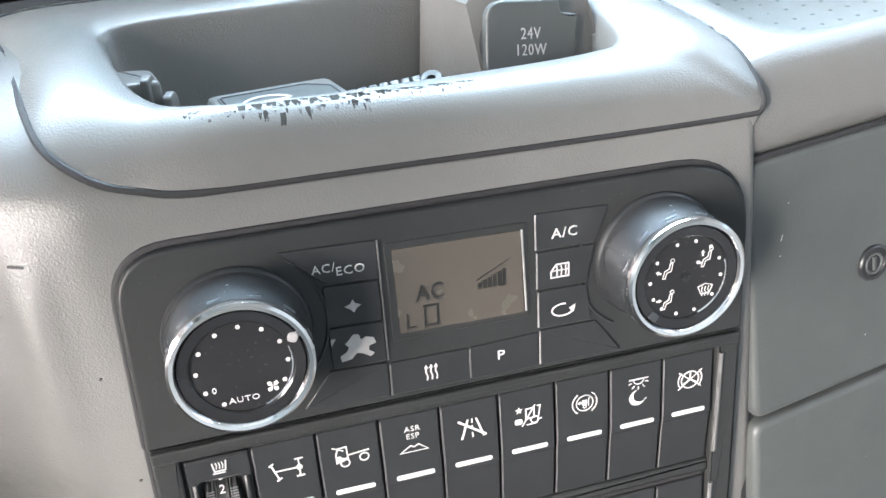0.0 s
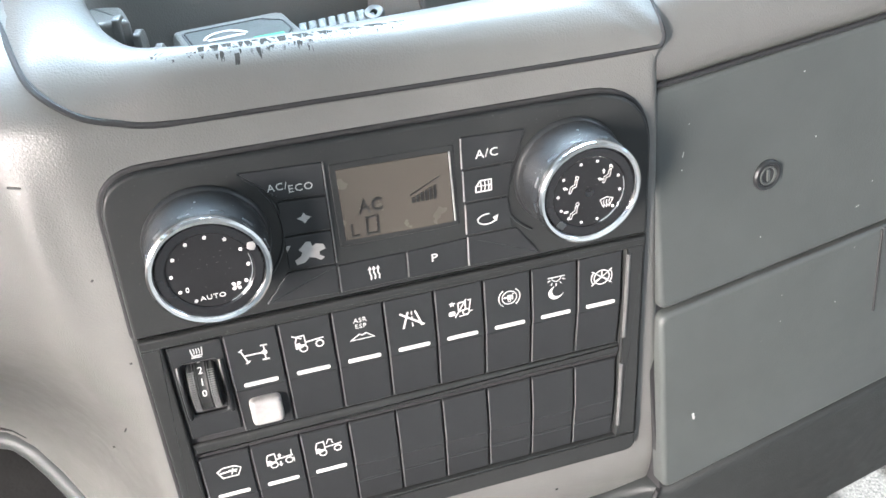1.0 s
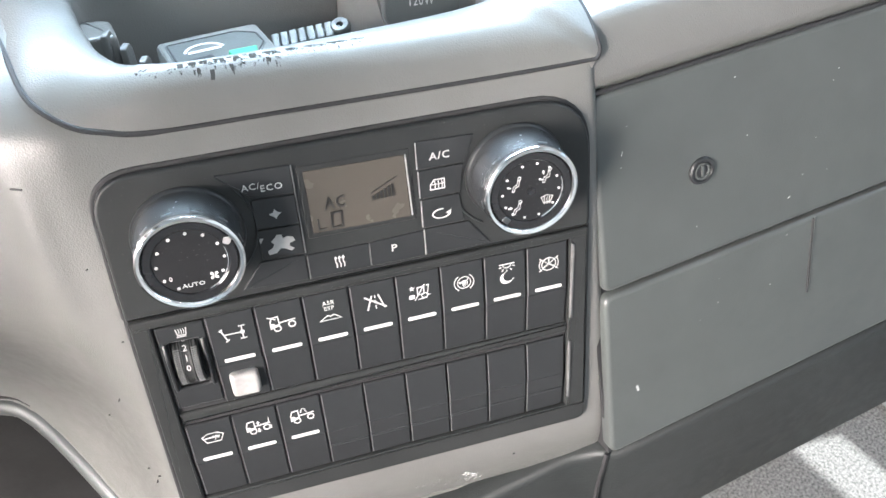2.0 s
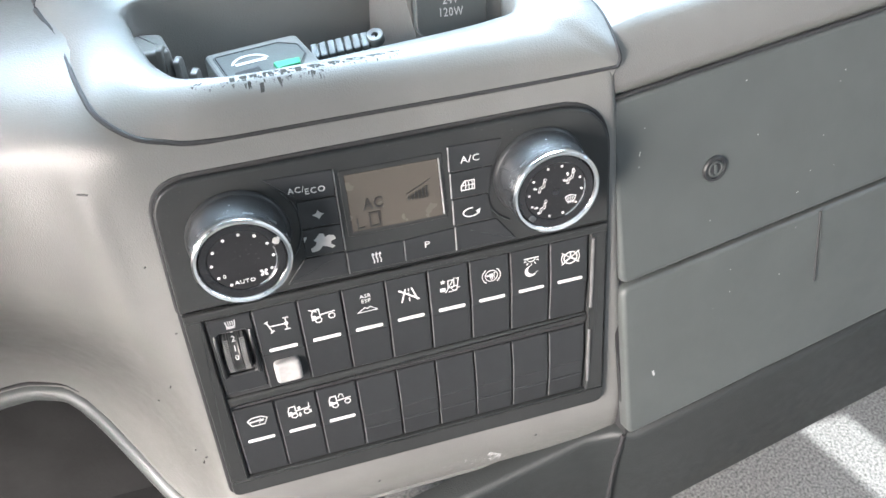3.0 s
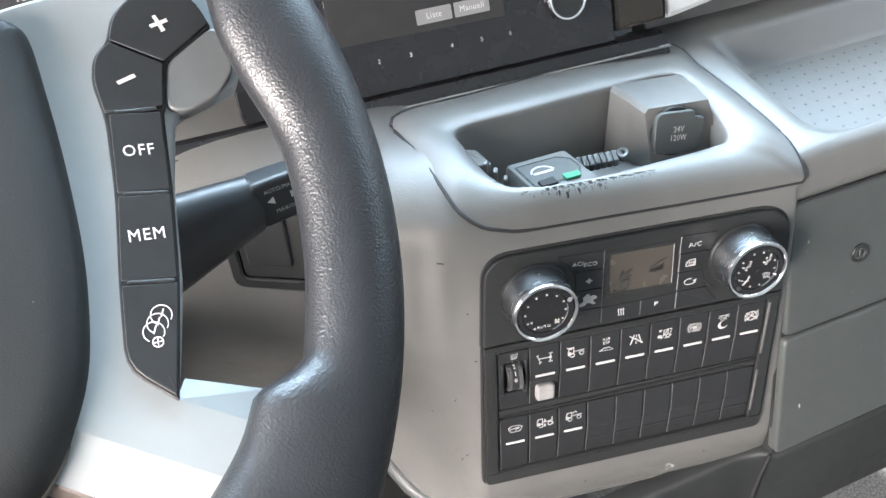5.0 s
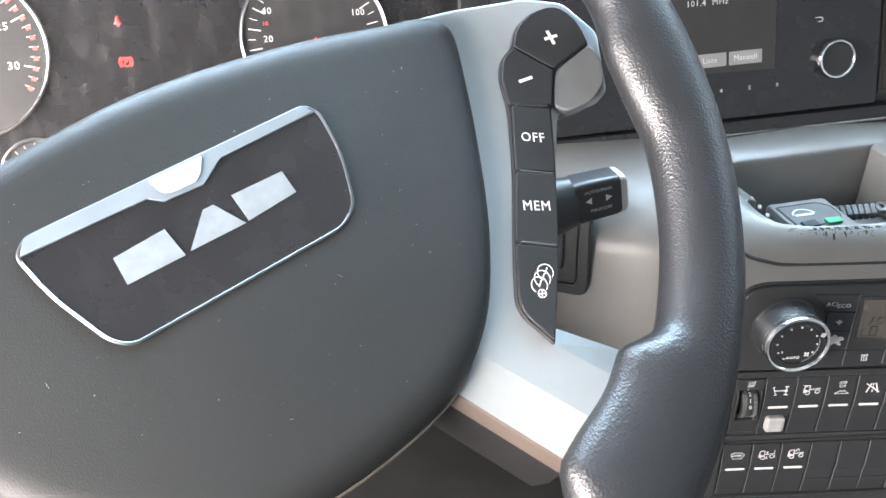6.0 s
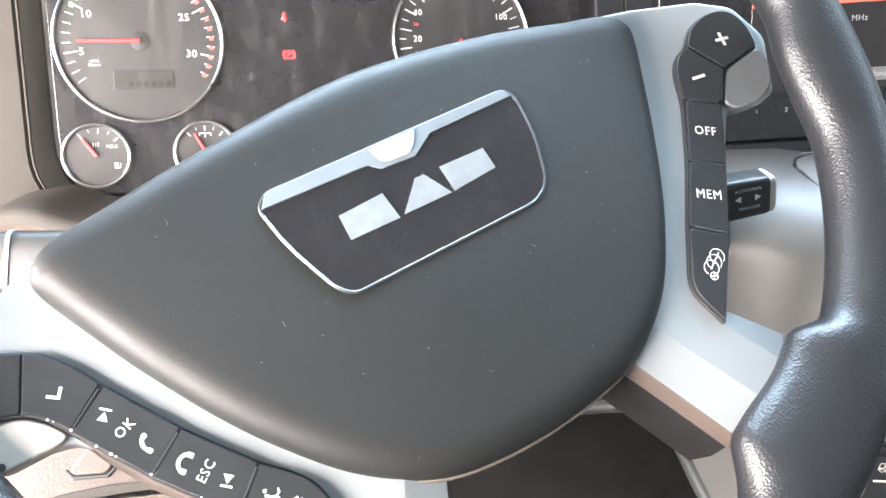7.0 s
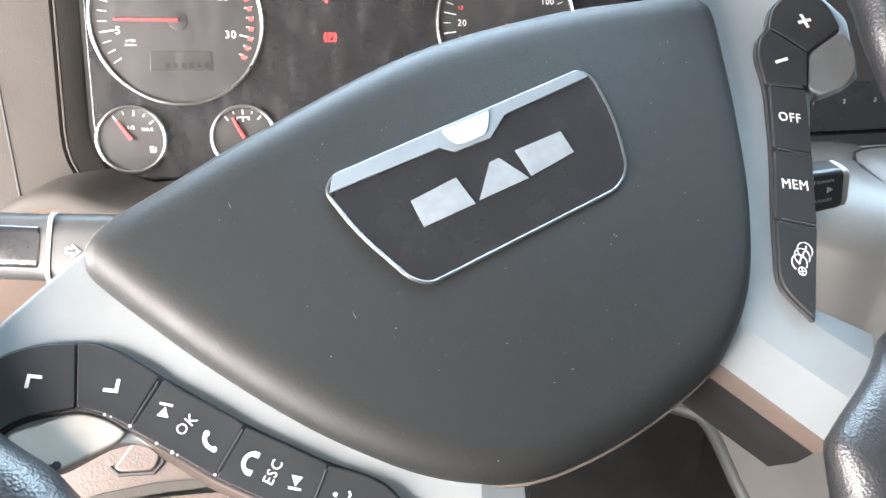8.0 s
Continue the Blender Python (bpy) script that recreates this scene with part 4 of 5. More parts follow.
glovebox()
rng = random.Random(33)
specks = [moved(flat_shape(rounded(rect(l, w), 0.2, 2), 0, 0.12), mm(x, y, -3.0, 0, 0, a)) for x, y, l, w, a in [(18, 78, 2.6, 0.35, 70), (84, 96, 0.9, 0.7, 0), (121, 14, 2.2, 0.4, 20), (92, 62, 0.8, 0.6, 40), (17, -72, 1.4, 4.2, 8), (60, 20, 0.7, 0.5, 0), (150, 80, 0.8, 0.6, 30), (110, -40, 0.7, 0.6, 0)] + [(rng.uniform(10, 220), rng.uniform(-95, 95), rng.uniform(0.4, 0.8), 0.4, rng.uniform(0, 90)) for _ in range(12)] if not -8 < y < 4]
tagged(solid("speck_pattern", join(*specks), DULL, "small pale specks and scratches on the glovebox lids", "scratch", GLOVE), kind="stuff")


def lower_tray():
    t = thing("lower_storage_lid", "dark grey plastic lid under the glovebox", "storage lid", GLOVE)
    part("lid", cut_up(plate(rounded([(-4.2, -114.5), (520, -113), (520, -17), (1.0, -1.4)], 6, 4), -12, -3.0, 2.6), 26), GREY_DARK, t)
    part("side_seam", tube([(139.4, -7, -3), (138, -58, -3)], 0.8, 6), GAP, t, "short dark vertical slit")
    part("slit_rim", tube([(140.8, -6, -3), (139.3, -57, -3)], 0.6, 6), GREY_DARK, t)
    return t


lower_tray()
part("seam_backing", plate([(-3, -119), (525, -118), (525, 110), (-4, 116)], -24, -9, 0.5), GAP, thing("glovebox_surround", "dark gap behind the glovebox lids", "dashboard", GLOVE, "structure"))


def shelf():
    t = thing("passenger_shelf", "grey plastic shelf with a dimpled mat above the glovebox", "shelf", GLOVE @ at(200, 125, -60))
    o = Vector((200, 125, -60))
    # level in the cab, so it climbs along the tilted dash
    def ring(x0, h, zf, xb, zb, r):
        base = rounded([(x0, zf), (520, zf), (520, zb), (xb, zb)], [r, 2, 2, min(r, 14)], 10)
        return [Vector((x, h - 0.27 * z - 0.034 * x, z)) - o for x, z in base]
    loops = [ring(4.5, 100, -10, -8, -205, 1), ring(4.5, 113.5, -4.5, -8, -204, 1), ring(4.5, 115.5, -2.0, -8, -203, 1), ring(4, 122, -0.8, -8.5, -202, 1), ring(3, 131, -0.8, -9.5, -200, 1.5), ring(1.5, 138.5, -1.8, -10.5, -196, 2), ring(1.2, 143.4, -3.6, -10.5, -186, 2.5), ring(3.2, 145.6, -5.4, -8.5, -166, 5), ring(26, 147.2, -9.2, 31, -152, 24), ring(33, 146.6, -12.6, 40, -147, 28), ring(36, 143.6, -14.6, 43, -144.5, 30), ring(47, 126, -20, 54, -133, 30), ring(53, 122.6, -25, 57, -130, 30), ring(58, 121.6, -30, 61, -127, 30)]
    part("ledge", loft(loops), GREY, t, sharp=60)
    mat = part("mat", loft([ring(54, 119, -26, 58, -131, 30), ring(55, 122.2, -27, 59, -129.5, 30)], cap1=True), GREY, t, "grey mat with small dimples")
    # flat dark discs paint the shade inside the dimples; nothing is hollowed
    pits = []
    for i in range(42):
        for j in range(9):
            x, z = 66 + i * 10.6 + (j % 2) * 5.3, -34 - j * 10.8
            if x < 72 and z > -48:
                continue
            pits.append(moved(lathe([(1.15, 0), (0.9, 0.25), (0, 0.3)], 8), mm(*(Vector((x, 122.2 - 0.27 * z - 0.034 * x, z)) - o)) @ pose(0, 0, 0, -90 + 15.1, 0, 0)))
    tagged(part("dimple_pattern", join(*pits), GREY_DARK, mat), "regular small dark discs painting the shade in the dimples", kind="stuff")
    part("front_joint", tube([(5, 112.6, -3.6), (200, 105.6, -3.6), (520, 95.2, -3.6)], 1.2, 6), GAP, thing("shelf_joint", "dark joint between the shelf and the glovebox", "joint", GLOVE, "structure"))
    return t


shelf()


def under_dash():
    t = thing("lower_dashboard", "dark grey lower dashboard under the glovebox", "dashboard", GLOVE, "structure")
    part("panel", loft([[(u, -117 - c, -24 + d), (u, -118 - c, -9 + d), (u, -119.5 - c, -6.5 + d), (u, -122 - c, -5.5 + d), (u, -126 - c, -6.5 + d), (u, -222 - c, -24 + d), (u, -234 - c, -34 + d), (u, -242 - c, -74 + d)] for u, c, d in ((-240, 22, -30), (-24, 7, -18), (-8, 3, -9), (2, 1, 0), (200, 0.5, 0), (540, 0, 0))], close=False), DARKDASH, t, sharp=60)
    part("vertical_seam", tube([(-4, -119, -9), (-9, -150, -16), (-16, -222, -31)], 1.5, 6), GAP, t, "dark vertical joint")
    return t


under_dash()

# ---- steering wheel ----
def mirror(pts):
    """The other half of the wheel."""
    c, s = math.cos(radians(2.0)), math.sin(radians(2.0))
    return [(-p[0] * c + p[1] * s, p[0] * s + p[1] * c, *p[2:]) for p in pts]


def lower_mirror(pts):
    """The other half, sagging a little towards the rim."""
    return [(p[0], p[1] - 5 * smooth(-135, -180, p[0]), *p[2:]) for p in mirror(pts)]


def soft(pts):
    """Radii for an outline: wide bends flow, sharp corners stay tight."""
    out = []
    for a, b, c in zip(pts[-1:] + pts[:-1], pts, pts[1:] + pts[:1]):
        e, f = Vector(b) - Vector(a), Vector(c) - Vector(b)
        out.append(9.0 if e.angle(f, 0.0) < radians(62) else 0.9)
    return out


def steering_wheel():
    t = thing("steering_wheel", "black leather steering wheel with silver spokes, turned off straight", "steering wheel", WHEEL)
    R, cx, cy = 212.9, 4.2, 15.2
    # rim: oval section that widens where the spokes join
    def web(a):
        deg = math.degrees(math.asin(math.sin(a)))
        return (15 * smooth(-49.6, -55.2, deg) + 4 * smooth(-58, -69, deg)) * smooth(-78, -71, deg) + 5 * smooth(-27, -16, deg) * smooth(-4, -13, deg) - 3 * smooth(-12, -2, deg) * smooth(30, 16, deg)
    loops = []
    n = 20
    for k in range(288):
        a = 2 * math.pi * k / 288
        lp = []
        for j in range(n):
            b = 2 * math.pi * j / n
            r = R + (18.5 if math.cos(b) > 0 else 18.5 + web(a)) * math.cos(b)
            h = 13.6 + 16.5 * math.sin(b) + 7.3 * math.cos(a) + 10.1 * math.sin(a)
            lp.append((cx + r * math.cos(a), cy + r * math.sin(a), h))
        loops.append(lp)
    part("rim", loft(loops + [loops[0]]), LEATHER, t, "black grained leather rim", sharp=80)
    # airbag cover
    half = [(2, 64.5), (67, 57), (114, 45.5), (129, 42), (138, 37.6), (142.6, 31), (142.4, 22.5), (133, 2), (122, -20), (107, -47), (93, -68), (76, -88), (56, -102), (34, -109.5), (-3, -112)]
    line = half + [(x - 6 * smooth(-60, -130, x), y + 3 * smooth(-60, -130, x)) for x, y in mirror(half)[-2:0:-1]]
    sm = [(p.x, p.y) for p in spline([(x, y, 0) for x, y in line], 5, True)]
    sm = ccw(sm)
    c = Vector((0, -20))

    def hub_loop(inset, z):
        q = offset(sm, -inset)
        return [(x, y, z) for x, y in q]

    def shrink(s, z):
        q = [Vector(p) for p in offset(sm, -9)]
        for _ in range(int((1 - s) * 60) + 3):
            q = [(q[i - 1] + q[i] * 2 + q[(i + 1) % len(q)]) / 4 for i in range(len(q))]
        return [(p.x, p.y, z) for p in (c + (p - c) * s for p in q)]
    loops = [hub_loop(4, -34), hub_loop(1.5, -12), hub_loop(0, -4), hub_loop(0, 0), hub_loop(0.8, 3), hub_loop(2.6, 6), hub_loop(5.4, 8.6), shrink(0.995, 10.2), shrink(0.95, 11.4), shrink(0.88, 12.4), shrink(0.75, 13.6), shrink(0.5, 14.6), shrink(0.25, 14.9)]
    loops = [[(x, y, z - 4 - 3 * smooth(10, 14.5, z)) for x, y, z in lp] for lp in loops]
    part("airbag_cover", loft(loops, cap1=True), HUB, t, "soft black scratched airbag cover", sharp=60)
    # tan tube paints the warm light caught by the cover's rounded edge
    part("cover_edge_highlight", tube([(x, y, -5.4) for x, y in offset(sm, -1.1)], 2.1, 8, True), HUBEDGE, t, "brown band painting the warm highlight along the cover edge")
    src = loft([list(lp) for lp in loops], cap1=True)
    tree = BVHTree.FromBMesh(src)
    src.free()
    rng = random.Random(8)
    marks = bmesh.new()
    for _ in range(48):
        x, y, a = rng.uniform(-110, 115), rng.uniform(-95, 40), rng.uniform(0, 3.1)
        ln, w = (rng.uniform(0.6, 2.4), 0.06) if rng.random() < 0.35 else (rng.uniform(0.2, 0.45), 0.14)
        d, n2 = Vector((math.cos(a), math.sin(a), 0)) * ln / 2, Vector((-math.sin(a), math.cos(a), 0)) * w
        q = []
        for v in (d + n2, -d + n2, -d - n2, d - n2):
            hit = tree.ray_cast(Vector((x, y, 60)) + v, Vector((0, 0, -1)))
            if hit[0]:
                q.append(marks.verts.new(hit[0] + Vector((0, 0, 0.12))))
        if len(q) == 4:
            marks.faces.new(q)
    tagged(part("scratch_pattern", marks, SPECK, t), "small pale scratches and specks on the cover", kind="stuff")
    # emblem
    e_pts = rounded([(-62.5, 22.5), (-60, 4), (-51.5, -20.5), (-46, -26), (43, -27.5), (52, -22), (60.5, 0), (62.5, 19.5), (58.5, 25), (-57, 27.5)], [3, 12, 5, 5, 5, 5, 12, 3, 3, 3], 4)
    em = part("emblem_plate", plate(e_pts, 9, 15.6, 0.8), GLOSS, t, "gloss black emblem plate with smudges", at(-0.8, -1.0, -7))
    part("emblem_frame", tube([(x, y, 15.2) for x, y in offset(ccw(e_pts), -0.3)], 0.75, 10, True), FRAME, em, "thin metal frame")
    part("emblem_band", plate([(-61.3, 21.4), (-14, 19.4), (-9.5, 15.4), (6.4, 14.2), (17.4, 20.4), (60.3, 20.2), (57.5, 24.6), (-57, 27.0)], 15, 16.7, 0.2), BAND, em, "blue grey upper band")
    part("badge", plate(rounded([(-10.5, 25.2), (-8.6, 18.6), (-5.5, 16.8), (4.6, 16), (8, 18.6), (12, 24.6)], 1.5), 16, 17.3, 0.3), BADGE, em, "small bright badge shape")
    for pts in ([(-35.6, 5.4), (-15.0, 6.0), (-13.8, -6.6), (-36.4, -5.8)], [(-11.6, -6.2), (0.6, 5.6), (5.0, 5.5), (11.6, -7.0)], [(12.8, 5.4), (34.8, 4.4), (34.8, -5.8), (13.0, -6.8)]):
        part("maker_mark", flat_shape(pts, 15.5, 0.5), MARK, em, "plain light grey block of the maker's mark")
    # spokes and keys, each side
    for s in (1, -1):
        X = (lambda pts: pts) if s > 0 else lower_mirror
        upper = X([(120, 44), (150, 38), (188, 27), (206, 16), (212, -6), (194, -35), (164, -31), (142, -55.5), (120, -84.5), (96, -110), (91, -113.5), (106, -141), (98, -150), (88, -152), (61.5, -99), (58, -92), (90, -60), (112, -18)])
        if s < 0:
            upper[5:9] = X([(184, -20), (158, -27), (138, -52), (116, -80)])
        sp = part("spoke", plate(rounded(upper, 4, 3), -12, -2.4, 1.6), SILVER, t, "silver painted spoke")
        crease, toe = [(58.6, -93), (61.5, -99), (88, -152)], [(43.8, -101), (46.4, -107.5), (69, -158)]
        z3 = lambda pts, z: X([(x, y, z) for x, y in pts])
        part("spoke_facet", loft([z3([(89.4, -114.3), (104.4, -141.8)], -2.35), z3([(91, -113.5), (106, -141)], -2.4), z3([(98.4, -109.7), (117, -133)], -6), z3([(97, -110.4), (115.6, -134)], -14)], close=False), SILVER, sp, "bright upper facet of the spoke", sharp=12)
        part("spoke_foot", loft([z3([(x + 2.2, y + 1.1) for x, y in crease], -2.35), z3(crease, -2.4), z3(toe, -7.4)], close=False), SILVER, sp, "lighter angled foot of the spoke", sharp=12)
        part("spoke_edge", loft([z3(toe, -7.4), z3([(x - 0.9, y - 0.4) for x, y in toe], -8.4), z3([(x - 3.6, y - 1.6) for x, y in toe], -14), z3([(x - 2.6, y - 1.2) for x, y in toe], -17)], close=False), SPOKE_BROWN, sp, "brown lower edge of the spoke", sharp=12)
        # added near-black sheet stands in for the shade below the brown edge
        part("spoke_shade", loft([z3([(x - 2.4, y - 1.1) for x, y in toe], -16), z3([(x - 6, y - 2.6) for x, y in toe], -26), z3([(x - 6, y - 2.6) for x, y in toe], -46)], close=False), MAT_SHADE, sp, "near-black sheet painting the shade behind the spoke", sharp=30)
        bed = offset(ccw([(86.5, -94.5), (95, -83), (104, -70.8), (125, -44.4), (143.4, -17.3), (149, -3), (156, 4), (163.8, 6), (172, 14), (186, 17.5), (199, 14.5), (203, 3), (200, -9), (174, -12.5), (161.6, -26.8), (159.4, -28.2), (140.4, -54.8), (119.4, -82), (91.5, -113)]), 0.9)
        if s < 0:
            bed = offset(ccw([(-200, 10), (-192, 19), (-179.3, 19.5), (-169.7, 17.3), (-160.6, 12.5), (-155.8, 9.7), (-151.6, 5), (-147.9, -0.6), (-142.2, -11), (-125.7, -38.6), (-107.9, -63.6), (-98.9, -73), (-94.3, -79.5), (-92.1, -88.2), (-93.5, -108), (-121.9, -75.2), (-141.3, -48.4), (-157.6, -20.9), (-162, -13.7), (-165.3, -9.8), (-169.4, -6.8), (-180.2, -3.2), (-187.8, -1.7), (-199, -4)]), 0.9)
        part("key_bed", plate(rounded(ccw(bed), soft(ccw(bed)), 3), -6, -0.2, 0.5), GAP, t, "dark bed of the keys")
        keys = [("plus_key", [(164.2, 6.3), (174.6, -12.2), (200, -9), (203, 3), (199, 14.5), (186, 17.5), (172, 14)]), ("minus_key", [(143, -16.5), (149, -3), (156, 4), (163.3, 5.6), (173.7, -12.6), (161.6, -26.6)]), ("off_key", [(125.6, -43.6), (143.8, -18.0), (159.2, -28.0), (140.8, -54.0)]), ("memory_key", [(104.6, -70), (124.6, -45), (139.8, -55.4), (119.8, -81.4)]), ("dial_key", [(86.5, -94.5), (95, -83), (103.6, -71.4), (118.8, -82.8), (91.5, -113)])]
        if s < 0:
            keys = [("plus_key", [(-161, 12.7), (-169.7, 17.3), (-179.3, 19.5), (-192, 19), (-200, 10), (-199, -4), (-187.8, -1.7), (-180.2, -3.2), (-169.7, -6.6)]), ("minus_key", [(-160.3, 12.4), (-155.8, 9.7), (-151.6, 5), (-147.9, -0.6), (-142.6, -10.1), (-157.6, -20.3), (-162, -13.7), (-165.3, -9.8), (-169.1, -7)]), ("off_key", [(-141.9, -11.9), (-125.8, -38.1), (-141.5, -48), (-157.6, -21.5)]), ("memory_key", [(-125.6, -39.1), (-108, -63.3), (-122.2, -74.7), (-141.1, -48.9)]), ("dial_key", [(-107.9, -63.8), (-98.9, -73), (-94.3, -79.5), (-92.1, -88.2), (-93.5, -107), (-121.6, -75.6)])]
        made = {}
        for nm, pts in keys:
            made[nm] = part("button", cut_up(plate(rounded(ccw(pts), soft(ccw(pts)), 3), -2, 1.4, 0.45), 7), BLACK_SOFT, t, "black wheel button")
        if s < 0:
            low = [(-158.2, -20.6, 0.2), (-151, -32.4, 0.8), (-141.4, -48.6, 1), (-122, -75.4, 1.1), (-94, -108.6, 1.2)]
            drop = lambda d, z: [(x - 0.857 * d * k, y - 0.515 * d * k, z * (0.4 + 0.6 * k)) for x, y, k in low]
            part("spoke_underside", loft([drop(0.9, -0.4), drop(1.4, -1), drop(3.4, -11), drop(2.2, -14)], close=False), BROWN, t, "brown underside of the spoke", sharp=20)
            chips = [flat_shape(circle(rr, 7, cx_, cy_, a0=cx_), 1.2, 0.35) for cx_, cy_, rr in ((-157.4, -20.4, 0.6), (-162.6, -13.2, 0.5), (-161.2, -14.8, 0.4), (-152.6, -29.6, 0.5), (-149.6, -34.6, 0.6), (-148.6, -36.2, 0.4), (-141.2, -47.8, 0.5), (-130.2, -63.6, 0.35))]
            tagged(part("scuffing", join(*chips), WHITE, t), "white chips along the button edge", kind="stuff")
        tab = X([(175, -13.2), (201, -10), (201.5, -20), (194, -30.5), (182, -35), (167, -33), (162.2, -28)])
        if s < 0:
            tab = [(-169.9, -7.8), (-162.4, -14.8), (-158.8, -21.6), (-163, -23), (-183.6, -23), (-188, -17), (-192, -4)]
        part("button_tab", plate(rounded(ccw(tab), 4, 3), -8, 0.4, 1.0), TAB if s > 0 else PALE, t, "dark satin grey thumb tab" if s > 0 else "pale grey thumb tab with dark chips")
        if s < 0:
            tagged(part("scuffing", join(*[flat_shape(circle(rr, 7, *q, a0=rr), 0.3, 0.3) for q, rr in (((-186, -17), 1.2), ((-181.6, -20.6), 1.5), ((-183.4, -20), 0.9))]), GAP, t), "dark chips on the tab", kind="stuff")
        bridges = (((144.4, -17.6), (160.2, -26.7)), ((125.4, -44.5), (140.4, -55.1)), ((104.5, -70.7), (119.6, -82.2)))
        if s < 0:
            bridges = (((-142.2, -11), (-157.6, -20.9)), ((-125.7, -38.6), (-141.3, -48.4)), ((-107.9, -63.5), (-121.9, -75.2)))
        for a, b in bridges:
            a, b = Vector(a), Vector(b)
            d = (b - a).normalized() * 1.6
            part("button_bridge", tube([(*(a + d), 0.9), (*(b - d), 0.9)], 0.8, 8), BLACK_SOFT, t)
        if s > 0:
            r = -36
            icon("plus_sign", [flat_shape(rect(7.4, 1.5)), flat_shape(rect(1.5, 7.4))], WHITE, made["plus_key"], 184, 1.6, 1.4, rz=-10)
            icon("minus_sign", [flat_shape(rect(7.2, 1.5))], WHITE, made["minus_key"], 158.0, -10.4, 1.4, rz=-8)
            text("lettering", "OFF", 4.6, WHITE, made["off_key"], 142, -35.5, 1.4, r + 4, 0.95)
            text("lettering", "MEM", 4.6, WHITE, made["memory_key"], 122.4, -62.4, 1.4, r + 4, 0.95)
            icon("dial_symbol", [stroke(arc(4.2, -40, 235, 2.1 * k, 3.2 * k), 0.42) for k in range(3)] + [stroke([(-0.2 + 2.1 * k, -0.8 + 3.2 * k), (1.3 + 2.1 * k, 2.4 + 3.2 * k)], 0.6) for k in range(3)] + [stroke(circle(2.1, 12, 0.8, -4.4), 0.45, closed=True), stroke([(-1.2, -4.6), (2.8, -4.2)], 0.45), stroke([(0.6, -6.4), (1.0, -2.4)], 0.45)], WHITE, made["dial_key"], 100.5, -91, 1.4, 0.86, rz=r + 6)
        else:
            r = 0
            icon("up_symbol", [stroke([(-1.8, -2.6), (-1.8, 2.0), (2.8, 2.0)], 1.3)], WHITE, made["plus_key"], -177.2, 7.2, 1.4, 0.85, rz=-36)
            icon("down_symbol", [stroke([(-2.6, -2.2), (2.2, -2.2), (2.2, 2.4)], 1.3)], WHITE, made["minus_key"], -156.8, -5.4, 1.4, 0.85, rz=-36)
            icon("skip_symbol", [flat_shape([(-2.2, -1.8), (2.2, -1.8), (0, 2.0)]), flat_shape(rect(5.0, 0.9, 0, 3.0))], WHITE, made["off_key"], -146.3, -21.6, 1.4, 0.85, rz=-42)
            text("lettering", "OK", 3.7, WHITE, made["off_key"], -142.0, -29.0, 1.4, 18, 0.95)
            icon("handset_symbol", [stroke(arc(4.2, 200, 310, 1.4, 1.4), 1.6), flat_shape(circle(1.2, 10, -2.4, 0.2)), flat_shape(circle(1.2, 10, 4.0, -2.0))], WHITE, made["off_key"], -137.2, -36.6, 1.4, 0.85, rz=-74)
            icon("hang_up_symbol", [stroke(arc(4.0, 20, 160, 0, -1.6), 1.6), flat_shape(rect(2.2, 2.4, -3.6, -1.0)), flat_shape(rect(2.2, 2.4, 3.6, -1.0))], WHITE, made["memory_key"], -129.8, -50.0, 1.4, 0.85, rz=38)
            text("lettering", "ESC", 3.7, WHITE, made["memory_key"], -124.8, -56.6, 1.4, 34, 0.9)
            icon("skip_back_symbol", [flat_shape([(-2.2, 1.8), (2.2, 1.8), (0, -2.0)]), flat_shape(rect(5.0, 0.9, 0, -3.0))], WHITE, made["memory_key"], -119.6, -62.8, 1.4, 0.85, rz=-42)
            icon("speech_symbol", [flat_shape(circle(0.9, 10, -2.6, 3.0)), stroke([(-3.4, 1.4), (-1.6, -0.6), (0.8, -1.6), (1.4, -3.6)], 1.1), stroke([(0.8, -1.6), (2.8, -0.4), (3.0, 1.2)], 0.8), stroke([(-2.2, -3.6), (-0.6, -3.0)], 0.7), stroke([(-2.4, -4.8), (-0.4, -4.2)], 0.7)], WHITE, made["dial_key"], -108.6, -75.6, 1.4, 0.8, rz=0)
            icon("pages_symbol", [stroke([(q - 1.8, -q - 1.5), (q + 1.8, -q - 1.5), (q + 1.8, -q + 1.5), (q - 1.8, -q + 1.5)], 0.6, closed=True) for q in (-1.6, 0, 1.6)], WHITE, made["dial_key"], -102.0, -83.4, 1.4, 0.8, rz=0)
    # dome behind the cover
    part("hub_back", lathe([(50, -60), (58, -34), (60, -14), (50, -8)], 48), BLACK, t)
    return t


steering_wheel()


# ---- steering column ----
COLUMN = WHEEL @ pose(0, 0, 0, 0, 0, -28)


